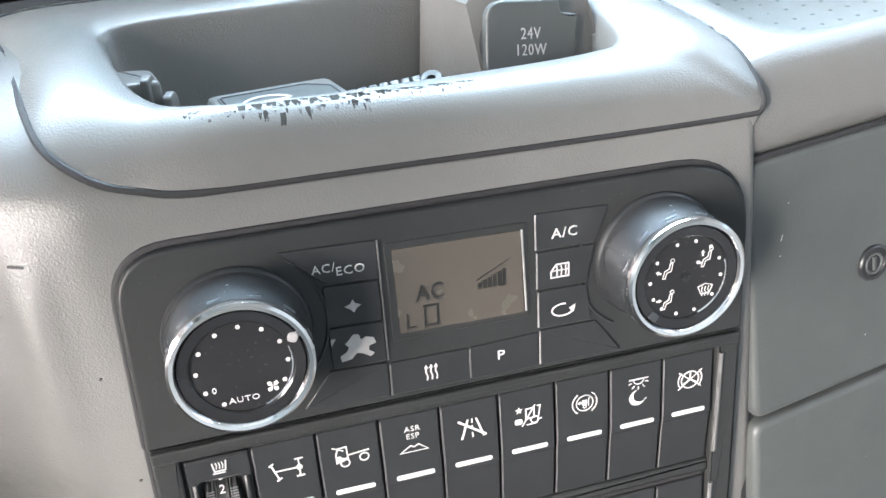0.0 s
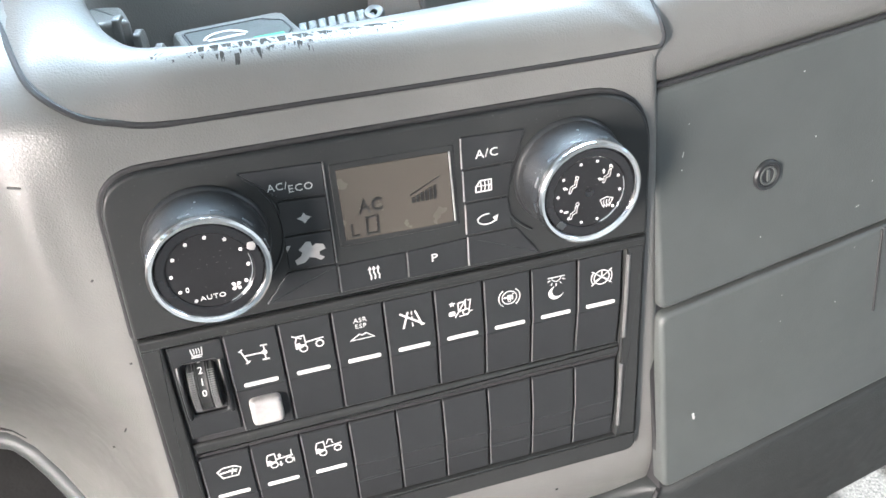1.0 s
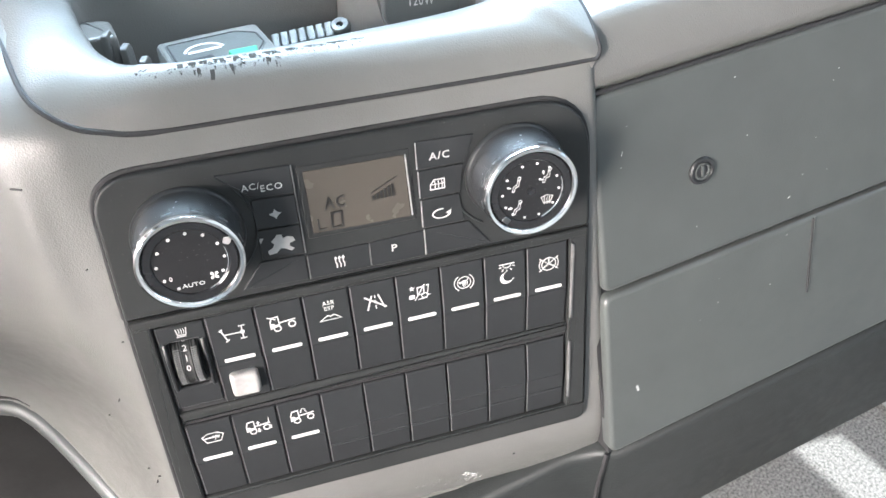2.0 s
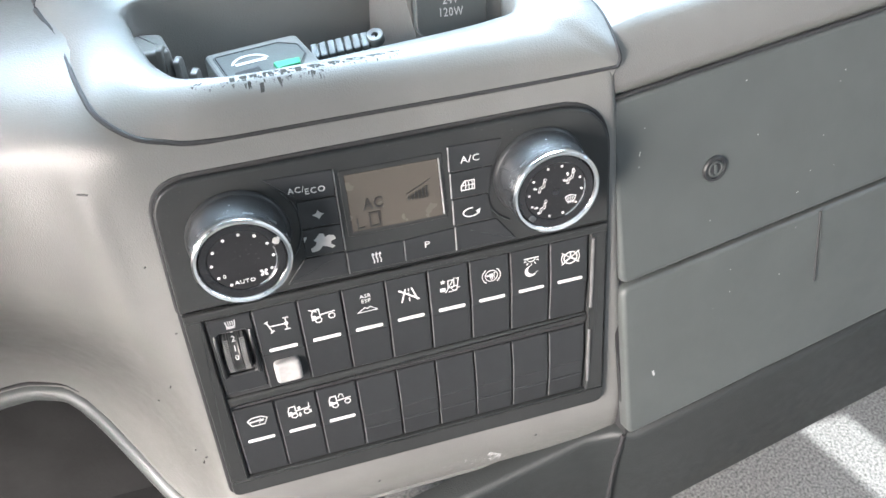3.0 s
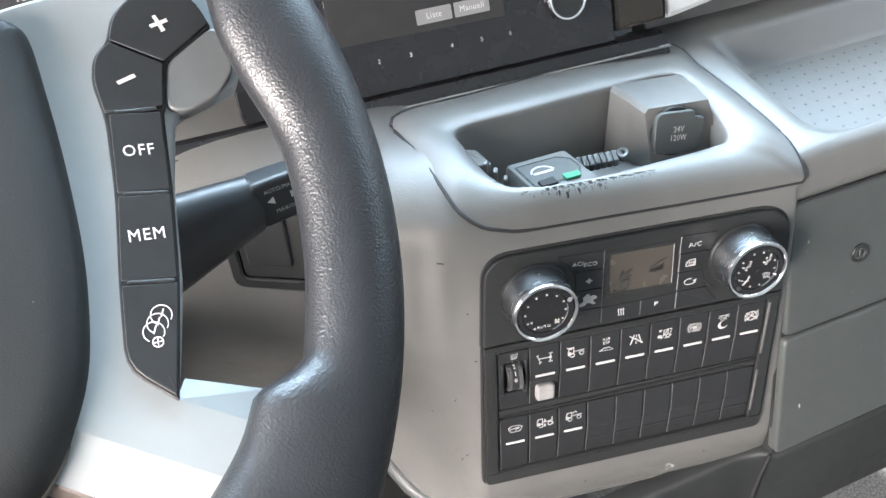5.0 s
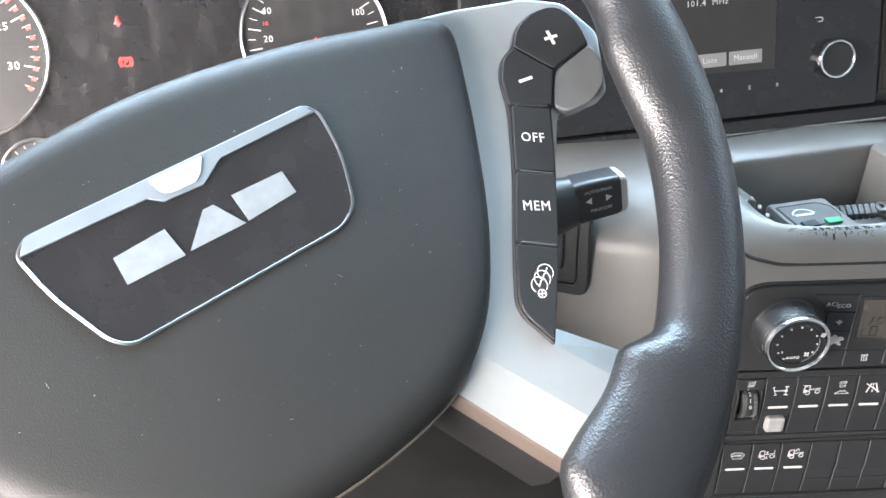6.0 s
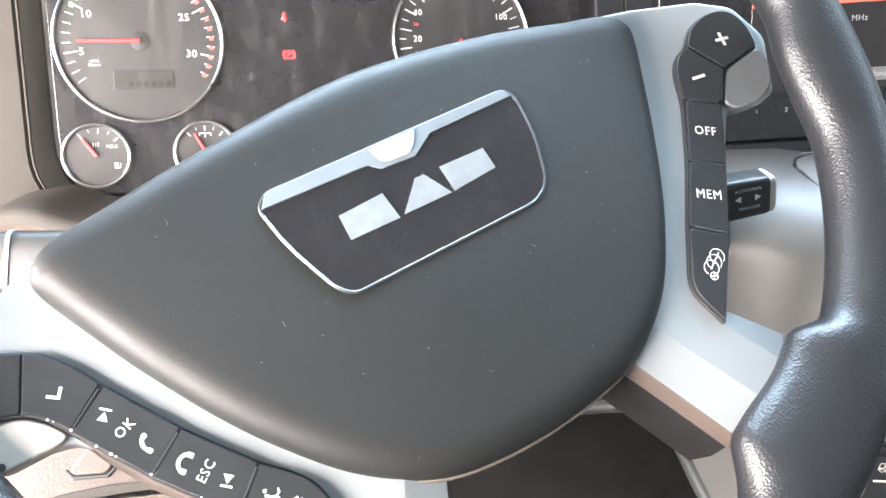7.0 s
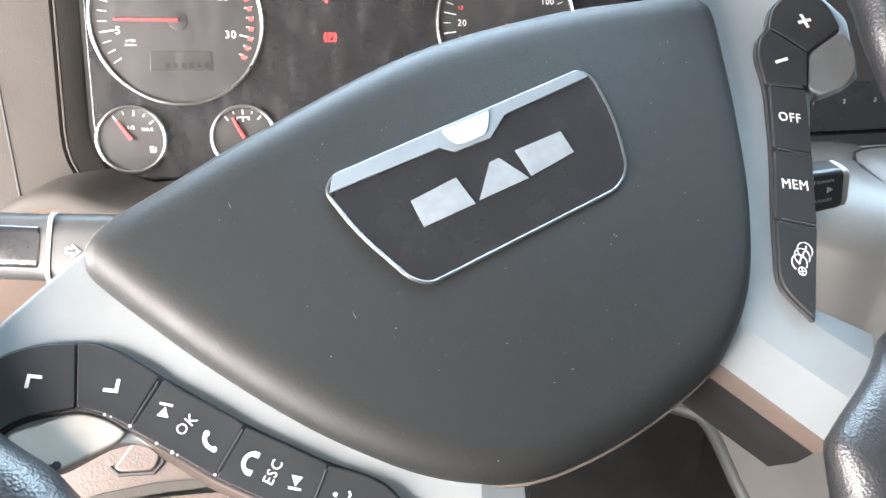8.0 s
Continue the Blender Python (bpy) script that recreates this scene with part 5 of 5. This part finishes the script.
def column():
    t = thing("steering_column", "grey and brown plastic steering column shroud behind the wheel", "steering column", COLUMN @ at(0, 0, -80))
    secs = []
    for z, w, h, dy in ((40, 52, 40, -8), (30, 60, 48, -8), (-20, 66, 54, -10), (-80, 72, 60, -14), (-200, 76, 64, -24), (-320, 70, 60, -30)):
        secs.append([(x, y + dy, z) for x, y in rounded(rect(2 * w, 2 * h), 26, 6)])
    w = Matrix.Translation((0, 0, 80)) @ pose(0, 0, 0, 0, 0, 28)
    part("lower_cover", moved(plate(rounded([(-250, 20), (-236, -60), (-150, -150), (-40, -170), (-40, -20), (-140, 30)], 14, 5), -150, -104, 8), w), SHROUD, t, "pinkish brown lower cover")
    rib = [(-201, -18.4), (-185.6, -21.9), (-164.8, -29), (-145.6, -38.2), (-110, -58), (-109, -64), (-144.9, -44), (-164.5, -35.4), (-185.3, -28.2), (-200, -25.5)]
    part("cover_rib", moved(plate(rounded(rib, 2), -106, -102.4, 0.8), w), COWL, t, "dark grey diagonal rib on the cover")
    part("cover_notch", moved(plate(rounded([(-177.1, -14.6), (-175.7, -17.5), (-163.7, -23.7), (-160, -22.3), (-154, -12), (-160, -6)], 2), -106, -102.2, 1), w), SHROUD, t)
    part("notch_line", moved(tube([(-178.4, -13.6, -103.6), (-176.6, -18.4, -103.6), (-163.6, -25, -103.6), (-158.8, -23, -103.6), (-153, -12, -103.6)], 0.9, 6), w), GAP, t, "dark line round the notch")
    part("shroud", loft(secs, cap0=True, cap1=True), BEIGE, t, "brown plastic shroud", sharp=50)
    return t


column()


def stalk(name, label, p0, p1, band, marks):
    """A lever from the column at p0 to its end at p1."""
    a, b = Vector(p0), Vector(p1)
    x = (b - a).normalized()
    y = Vector((0, 0, 1)).cross(x).normalized()
    z = x.cross(y)
    m = Matrix((x, y, z)).transposed().to_4x4()
    m.translation = a / 1000
    t = thing(name, label, "lever", PANEL @ m)
    L = (b - a).length
    secs = [[(s, q * ry - oy, w * rz) for q, w in circle(1, 24)] for s, ry, rz, oy in ((0, 29, 20, 8), (L * 0.35, 25, 17, 6), (L * 0.74, 15, 12, 1), (L * 0.78, 10, 8.5, 0))]
    part("arm", loft(secs, cap0=True, cap1=True), BLACK_SOFT, t)
    secs = [[(s, q, w) for q, w in rounded(rect(2 * ry, 2 * rz), 4.5, 5)] for s, ry, rz in ((L * 0.74, 11.5, 9), (L * 0.76, 12.5, 10), (L * 0.95, 12, 9.6), (L * 0.965, 11.4, 9.2))]
    h = part("head", loft(secs, cap0=True, cap1=True), BLACK_SOFT, t)
    part("end_button", loft([[(s, q, w) for q, w in rounded(rect(2 * ry, 2 * rz), 4.2, 5)] for s, ry, rz in ((L * 0.955, 11.4, 9.0), (L * 0.985, 11.4, 9.0), (L, 10.2, 8.0))], cap0=True, cap1=True), PALE if band else BLACK_SOFT, h, "pale end button")
    marks(h, L)
    return t


def right_marks(h, L):
    icon("arrow_symbol", [flat_shape([(1.8, -2.0), (1.8, 2.0), (-1.8, 0)])], WHITE, h, L * 0.80, 1.6, 9.9)
    icon("arrow_symbol", [flat_shape([(-1.8, -2.0), (-1.8, 2.0), (1.8, 0)])], WHITE, h, L * 0.90, 1.6, 9.9)
    text("lettering", "AUTO/MAN", 2.0, DULL, h, L * 0.85, 6.8, 9.8)
    text("lettering", "MAX/OFF", 2.0, DULL, h, L * 0.86, -4.6, 9.8)


stalk("retarder_lever", "black lever beside the column with white arrows and a grey end", (-330, 172, 52), (-213, 189, 29), True, right_marks)


def indicator_lever():
    a, b = Vector((-549, 180, 128)), Vector((-729, 198, 160))
    x = (b - a).normalized()
    y = Vector((0, 0, 1)).cross(x).normalized()
    m = Matrix((x, y, x.cross(y))).transposed().to_4x4()
    m.translation = a / 1000
    t = thing("indicator_lever", "black indicator lever with a gloss roller and white arrow", "lever", PANEL @ m @ pose(0, 0, 0, 29, 0, 0))
    L = (b - a).length
    part("arm", loft([[(s, q, w) for q, w in rounded(rect(2 * r, 2 * r), r * 0.6, 5)] for s, r in ((0, 18), (40, 17), (66, 16), (70, 15.5), (L, 14.5))], cap0=True, cap1=True), BLACK, t)
    r = part("roller", loft([[(s, q, w + 3) for q, w in rounded(rect(2 * u, 2 * v), 4, 5)] for s, u, v in ((67, 8, 12), (68.5, 10, 14), (88.5, 10, 14), (90, 8, 12))], cap0=True, cap1=True), GLOSS, t, "gloss black roller")
    part("ring_mark", loft([[(s, q, w + 0.5) for q, w in rounded(rect(2 * u, 2 * u), 8, 5)] for s, u in ((62.6, 15.6), (62.8, 16.6), (64.4, 16.6), (64.6, 15.6))]), DULL, t, "thin light ring")
    icon("arrow_symbol", [stroke([(-2.8, 0), (0, 2.6), (0, 1.2), (2.8, 1.2), (2.8, -1.2), (0, -1.2), (0, -2.6)], 0.6, closed=True)], WHITE, t, 53, 1, 17.2, rz=0)
    icon("lamp_symbol", [stroke(arc(2.6, 90, 270), 0.5), stroke([(0, 2.6), (0, -2.6)], 0.5), stroke([(1.2, 1.6), (3.4, 1.6)], 0.5), stroke([(1.2, -1.6), (3.4, -1.6)], 0.5)], DULL, t, 96, 4, 15.2)
    return t


indicator_lever()


def left_panel():
    t = thing("left_lower_dashboard", "brown plastic lower dashboard beside the steering column", "dashboard", PANEL, "structure")
    prof = [(142, -70), (141, -16), (138, -4), (132, 3), (122, 4), (90, -6), (40, -40), (-140, -120)]
    crest = spline([(-760, 128, 30), (-735, 138, 30), (-711, 152, 30), (-698, 159, 30), (-687, 163, 30), (-669, 164, 30), (-652, 159, 30), (-637, 155, 30), (-600, 150, 30), (-560, 146, 30)], 4)
    part("ledge_top", loft([[(p.x, p.y + dy, p.z + dz) for dy, dz in ((-6, -60), (-1, -24), (0, -6), (-1.5, -1), (-5, 1.5), (-9, 1.8))] for p in crest], close=False), COWL, t, "dark grey rolled top of the ledge over the column", sharp=60)
    part("ledge_face", loft([[(p.x, p.y + dy, p.z + dz) for dy, dz in ((-9, 1.8), (-14, -1), (-34, -6), (-90, -26), (-150, -60))] for p in crest], close=False), SPOKE_BROWN, t, "brown face under the ledge", sharp=60)
    part("moulding", loft([[(x, y, z + 0.10 * (x + 600)) for y, z in prof] for x in (-900, -700, -600, -520, -470)], close=False), BROWN, t, sharp=60)
    return t


left_panel()


# ---- instrument cluster ----
def gauge(t, x, y, r, name, a0, a1, n, major, needle, label, first=0):
    g = part(name, lathe([(r, -2), (r - 0.5, -1.5), (0, -1.5)], 56), DIAL, t, label, at(x, y))
    part("bezel", lathe([(r - 0.4, -1.5), (r - 0.2, 0.8), (r + 0.7, 1.5), (r + 1.6, 1.0), (r + 2.0, -1.5)], 72), BEZEL, g, "bright chrome bezel")
    marks = []
    for k in range(n + 1):
        a = a0 + (a1 - a0) * k / n
        l = 0.17 * r if (k + first) % major == 0 else 0.10 * r
        c, s = math.cos(radians(a)), math.sin(radians(a))
        marks.append(stroke([((r * 0.92 - l) * c, (r * 0.92 - l) * s), (r * 0.92 * c, r * 0.92 * s)], 0.85 if (k + first) % major == 0 else 0.55))
    icon("scale", marks, WHITE, g, 0, 0, -1.5)
    a = radians(needle)
    part("needle", tube([(0, 0, 0.2), (r * 0.74 * math.cos(a), r * 0.74 * math.sin(a), 0.2)], [1.3, 0.8], 6), NEEDLE, g, "red needle")
    return g


def cluster():
    t = thing("instrument_cluster", "black instrument cluster with chrome ringed dials behind the wheel", "instrument cluster", DIALS)
    part("panel", plate(rounded([(-53, -103), (420, -103), (420, 120), (-53, 120)], [40, 10, 10, 30], 8), -12, -3, 1.5), GLOSS, t)
    out = rounded([(-190, -134), (450, -134), (450, 150), (-190, 150)], [50, 20, 20, 30], 8)
    inn = rounded([(-55, -105), (422, -105), (422, 122), (-55, 122)], [40, 10, 10, 30], 8)
    lip = rounded([(-69, -114), (436, -114), (436, 136), (-69, 136)], [44, 14, 14, 34], 8)
    lv = lambda pts, z: [(x, y, z) for x, y in ccw(pts)]
    part("inner_surround", loft([lv(inn, -4), lv(offset(ccw(inn), 2), -1), lv(lip, 5)]), COWL, t, "brown grey slope round the dials", sharp=60)
    part("surround_lip", tube(lv(lip, 4.6), 0.9, 6, True), COWL, t, "thin lighter lip of the cowl")
    part("surround", frame_plate(ccw(out), ccw(offset(ccw(lip), 1.2)), -20, 5, 2), COWL, t, "brown grey cowl round the dials")
    part("cowl_seam", tube([(-108, 150, 5), (-105.5, -42, 5), (-99, -112, 5), (-96, -134, 4)], 0.8, 6), GAP, t, "dark vertical joint of the cowl")
    pane = part("cover_glass", plate(rounded([(-53, -103), (420, -103), (420, 120), (-53, 120)], [40, 10, 10, 30], 8), 7.0, 7.8, 0.3), DUSTY, t, "clear dusty cover with smears")
    pane.visible_shadow = False
    g = gauge(t, 6, 3, 55, "tachometer", 213.8, -29.2, 30, 5, 180, "tachometer dial", 2)
    for k, s in enumerate(("5", "10", "15", "20", "25", "30")):
        a = radians(189.6 - 40.5 * k)
        text("numeral", s, 5.2, WHITE, g, 37 * math.cos(a) - 2, 37 * math.sin(a) - 1, -1.5)
    text("lettering", "x100\nU/min", 2.0, DULL, g, -31, -15, -1.5)
    part("odometer", plate(rounded(rect(40, 13, 0.5, -27), 1), -1.5, -1.0, 0.2), LCD_GHOST, g, "dim odometer display with unreadable figures")
    for k in range(6):
        part("figure_bar", flat_shape(rect(3.2, 4.0, -8 + 5 * k, -30), -1.0, 0.2), LCD_INK, g)
    icon("red_marks", [moved(flat_shape(rect(3.0, 2.6)), mm(48.5 * math.cos(radians(a)), 48.5 * math.sin(radians(a)), 0, 0, 0, a)) for a in range(-30, 66, 8)], REDMARK, g, 0, 0, -1.45)
    icon("green_marks", [moved(flat_shape(rect(3.0, 3.2)), mm(48.5 * math.cos(radians(a)), 48.5 * math.sin(radians(a)), 0, 0, 0, a)) for a in (150, 143, 136, 129)], GREENMARK, g, 0, 0, -1.45)
    part("needle_hub", lathe([(6.5, -1.5), (6.4, -1.2), (6, -1.1), (0, -1.0)], 28), DIAL, g)
    f = gauge(t, -29, -76, 21, "fuel_gauge", 125, 40, 4, 2, 124, "fuel gauge dial")
    text("numeral", "1/2", 2.6, WHITE, f, 0, 8, -1.5)
    text("lettering", "MAX", 2.4, WHITE, f, 10.5, 6.4, -1.5)
    icon("fuel_symbol", [flat_shape(rect(2.6, 4.2)), stroke([(1.3, -2), (2.6, -1.4), (2.6, 1.6)], 0.5)], DULL, f, 12.5, -7, -1.5)
    w = gauge(t, 45, -76.5, 21, "temperature_gauge", 130, 50, 4, 2, 118, "temperature gauge dial")
    icon("bracket_symbol", [stroke([(-4, -1), (-4, 1), (4, 1), (4, -1)], 0.8), stroke([(0, 1), (0, -2)], 0.8)], WHITE, w, 0, 13, -1.5)
    s = gauge(t, 245, 3, 55, "speedometer", 205, -40, 28, 2, 222, "speedometer dial")
    part("needle_hub", lathe([(6.5, -1.5), (6.4, -1.2), (6, -1.1), (0, -1.0)], 28), DIAL, s)
    for tx, x, y in (("20", -36, 1), ("40", -35, 21), ("100", 34, 18), ("120", 36, 1)):
        text("numeral", tx, 4.8, WHITE, s, x, y, -1.5)
    text("numeral", "10", 3.0, REDMARK, s, -37, 12, -1.5)
    text("lettering", "km/h", 2.0, DULL, s, -35, -9, -1.5)
    c = part("centre_display", plate(rounded(rect(86, 150, 124, 20), 3), -3.2, -2.8, 0.15), GLOSS, t, "dark centre display")
    icon("bell_symbol", [flat_shape([(-3, -2.4), (-1.8, -1), (-1.4, 2), (0, 3.4), (1.4, 2), (1.8, -1), (3, -2.4)]), flat_shape(circle(1, 10, 0, -3.2))], RED, c, 108, 21, -2.8, label="red warning symbol")
    icon("brake_symbol", [stroke(circle(3.0, 18), 0.7, closed=True), stroke(arc(4.4, -50, 50), 0.8), stroke(arc(4.4, 130, 230), 0.8), stroke([(-0.8, -1.8), (-0.8, 1.8), (1.0, 1.6), (1.0, 0.2), (-0.8, 0)], 0.6)], RED, c, 109.5, -7, -2.8, label="red parking brake symbol")
    return t


cluster()


def cluster_switches():
    for k, x in enumerate((376, 403)):
        s = thing("dash_switch", "dark grey switch with a faint exhaust symbol", "switch", DIALS @ at(x, 22, 0), group="switches beside the dials")
        part("rocker", plate(rounded(rect(25, 40), 1.5), -3, 1, 0.8), BLACK_SOFT, s)
        icon("symbol", [stroke([(-5, 0), (-2, 3), (2, 3), (2, -2), (-4, -2)], 0.7, closed=True)] + [stroke([(4, q), (5.4, q + 0.8), (6.8, q)], 0.6) for q in (-2, 0.5, 3)] + ([stroke([(-6, 4), (7, -4)], 0.7)] if k else []), DULL, s, 0, -10, 1.0)


cluster_switches()


# ---- radio ----
def radio():
    t = thing("radio", "gloss black radio with a screen, two ringed knobs and number keys", "radio", RADIO)
    part("fascia", plate(rounded([(-138, -22), (142, -22), (142, 118), (-138, 118)], 5, 4), -14, 0, 1.2), GLOSS, t)
    s = part("screen", plate(rounded([(-68, 15), (58, 13), (58, 92), (-68, 92)], 2), -1, 0.6, 0.3), SCREEN, t, "dim radio screen with a red bar")
    part("red_bar", flat_shape(rect(126, 9, -5, 82), 0.6, 0.2), SCREEN_RED, s, "orange red status bar")
    text("lettering", "101.4  MHz", 4.4, DULL, s, 4, 66, 0.6)
    for x, b in ((6, "Liste"), (34, "Manuell")):
        q = part("screen_key", flat_shape(rounded(rect(26, 10, x, 24), 1), 0.6, 0.2), BUTTON_GREY, s, "grey screen key")
        text("lettering", b, 4.2, WHITE, q, x, 24, 0.8, 0, 0.9)
    for k in range(6):
        text("numeral", str(k + 1), 3.2, DULL, t, (-61, -38, -15, 15.5, 38, 60)[k], 0.6, 0.0)
    for x, y in ((-105, 15), (104, 16)):
        k = part("volume_knob", lathe([(13.5, 0), (13.2, 6), (12.5, 7.5), (11.8, 7.6), (11.4, 7.0), (0, 6.6)], 40), BLACK, t, "black rotary knob", at(x, y))
        part("knob_ring", lathe([(13.4, 0), (14.6, 1.5), (14.8, 6.0), (14.0, 7.8), (12.8, 8.0), (12.2, 7.2)], 56), CHROME, k, "bright ring")
    icon("back_symbol", [stroke([(-3, 1.5), (2, 1.5), (3, 0), (2, -1.5), (-1, -1.5)], 0.7)], DULL, t, 92, 46, 0)
    return t


radio()


def radio_base():
    t = thing("radio_surround", "black plastic ledge with a chrome strip under the radio", "trim", RADIO @ at(0, -24, 0), "structure")
    part("ledge", loft([[(x, y, z) for y, z in ((2, -4), (0, 2), (-5, 5), (-8, 8), (-12, 8.5), (-20, 8), (-26, 2), (-34, -20))] for x in (-220, -130, 0, 182)], close=False), GLOSS, t, sharp=40)
    part("strip", tube([(-220, -8.5, 9.0), (0, -8.5, 9.0), (182, -8.5, 9.0)], 1.2, 8), CHROME, t, "thin chrome strip")
    part("lower_strip", plate([(-220, -22), (184, -22), (184, -16), (-220, -16)], 0, 9.2, 1.5), BLACK_SOFT, t)
    return t


radio_base()


def dash_right():
    t = thing("upper_dashboard", "dark grey upper dashboard with a silver cover behind the shelf", "dashboard", RADIO @ at(150, 0, 0), "structure")
    part("pillar", plate(rounded([(-6, -16), (38, -14), (38, 150), (-6, 150)], 3), -40, -2, 3), COWL, t)
    part("wall", plate([(40, -60), (620, -60), (620, 150), (40, 150)], -60, -40, 2), GREY, t)
    part("silver_cover", plate(rounded([(42, -16), (620, 66), (620, 150), (42, 150)], 4), -40, -8, 4), COVER, t, "large silver dashboard cover")
    return t


dash_right()


# ---- pocket and footwell ----
def pocket():
    m = PANEL @ at(-243, 115, -42) @ pose(0, 0, 0, 4, -24, 0)
    t = thing("switch_recess", "black recessed switch housing beside the steering column", "switch housing", m)
    out, inn = ccw(rounded(rect(62, 74), 9, 5)), ccw(rounded(rect(46, 58), 5, 5))
    part("bezel", frame_plate(out, inn, -6, 1, 1.2), BLACK, t)
    part("flap", plate(rounded(rect(45, 57), 4), -8, -1, 1.2), BLACK, t)
    part("flap_ridge", plate(rounded(rect(30, 40, -2, 2), 4), -2, 1.5, 1.5), BLACK_SOFT, t)


pocket()


def footwell():
    t = thing("driver_footwell", "footwell under the dashboard, its shade painted on near-black sheets", "footwell", PANEL, "structure")
    # near-black sheets put the footwell's shade into the colour
    part("rear_panel", loft([[(x, y, z) for x in (-520, -300, -180, -130, -110)] for y, z in ((60, -330), (-150, -360), (-420, -330))], close=False), MAT_SHADE, t)
    part("side_panel", loft([[(x, y, z) for z in (-30, -150, -360)] for x, y in ((-122, 40), (-126, -160), (-140, -420))], close=False), MAT_SHADE, t)
    edge = [(x, lower_edge(x) - 2.5, -front(x, lower_edge(x)) - 4) for x in range(-440, -116, 8)]
    # black bar paints the crease's shade
    part("crease", tube([(x, lower_edge(x) + 7, -front(x, lower_edge(x) + 7) + 0.2) for x in range(-276, -208, 6)], [0.3 + 1.1 * math.sin(math.pi * k / 11) for k in range(12)], 6), GAP, t, "dark tapering bar painting the shade in the crease over the lip")
    # lip takes a darker grey than its moulding, as painted shade
    part("lip", tube(edge, 7.5, 12), GREY_DARK, t, "rounded lower lip of the dashboard, its shade painted in darker grey")


footwell()


# ---- cab ----
def box(x0, x1, y0, y1, z0, z1):
    bm = bmesh.new()
    bmesh.ops.create_cube(bm, size=1.0)
    bm.transform(Matrix.Translation(((x0 + x1) * 500, (y0 + y1) * 500, (z0 + z1) * 500)) @ Matrix.Diagonal(((x1 - x0) * 1000, (y1 - y0) * 1000, (z1 - z0) * 1000, 1)))
    return bm


I4 = Matrix.Identity(4)
solid("floor", box(-1.05, 1.35, -1.4, 1.1, -0.06, 0.0), CARPET, "grey speckled carpet on the cab floor", "floor", I4, "structure")
solid("floor_mat", box(-0.95, 0.02, -0.7, 0.9, 0.0, 0.008), MAT_SHADE, "black rubber mat on the driver's floor", "mat", I4)
solid("ceiling", box(-1.05, 1.35, -1.4, 1.1, 1.95, 2.0), LINING, "beige cab roof lining", "ceiling", I4, "structure")
solid("wall_back", box(-1.05, 1.35, -1.45, -1.4, 0, 1.95), LINING, "beige cab rear wall", "wall", I4, "structure")
front_wall = join(box(-1.05, 1.35, 1.0, 1.06, 0, 1.15), box(-1.05, 1.35, 1.0, 1.06, 1.85, 1.95), box(-1.05, -0.9, 1.0, 1.06, 1.15, 1.85), box(1.2, 1.35, 1.0, 1.06, 1.15, 1.85))
solid("wall_front", front_wall, GREY_DARK, "grey front wall with the windscreen opening", "wall", I4, "structure")
x = -1.05
solid("wall_driver", join(box(x, x + 0.05, -1.4, 1.0, 0, 0.88), box(x, x + 0.05, -1.4, 1.0, 1.5, 1.95), box(x, x + 0.05, -1.4, -0.67, 0.88, 1.5), box(x, x + 0.05, 0.45, 1.0, 0.88, 1.5)), LINING, "beige cab side wall with a window opening", "wall", I4, "structure")
# unseen wall; its slot is sized to cut the sun strip on the floor
x = 1.3
solid("wall_passenger", join(box(x, x + 0.05, -1.4, 1.0, 0, 0.95), box(x, x + 0.05, -1.4, 1.0, 1.094, 1.95), box(x, x + 0.05, -0.42, 1.0, 0.95, 1.094)), LINING, "unseen beige cab side wall with a slot added to shape the sun strip", "wall", I4, "structure")
solid("door_sill", box(0.64, 1.28, -0.16, -0.085, 0.0, 0.03), SILVER, "pale metal sill on the passenger floor", "sill", I4)
solid("dashboard_top", box(-0.95, 1.25, 0.36, 0.98, 1.02, 1.06), GREY_DARK, "grey dashboard top under the windscreen", "dashboard", I4, "structure")
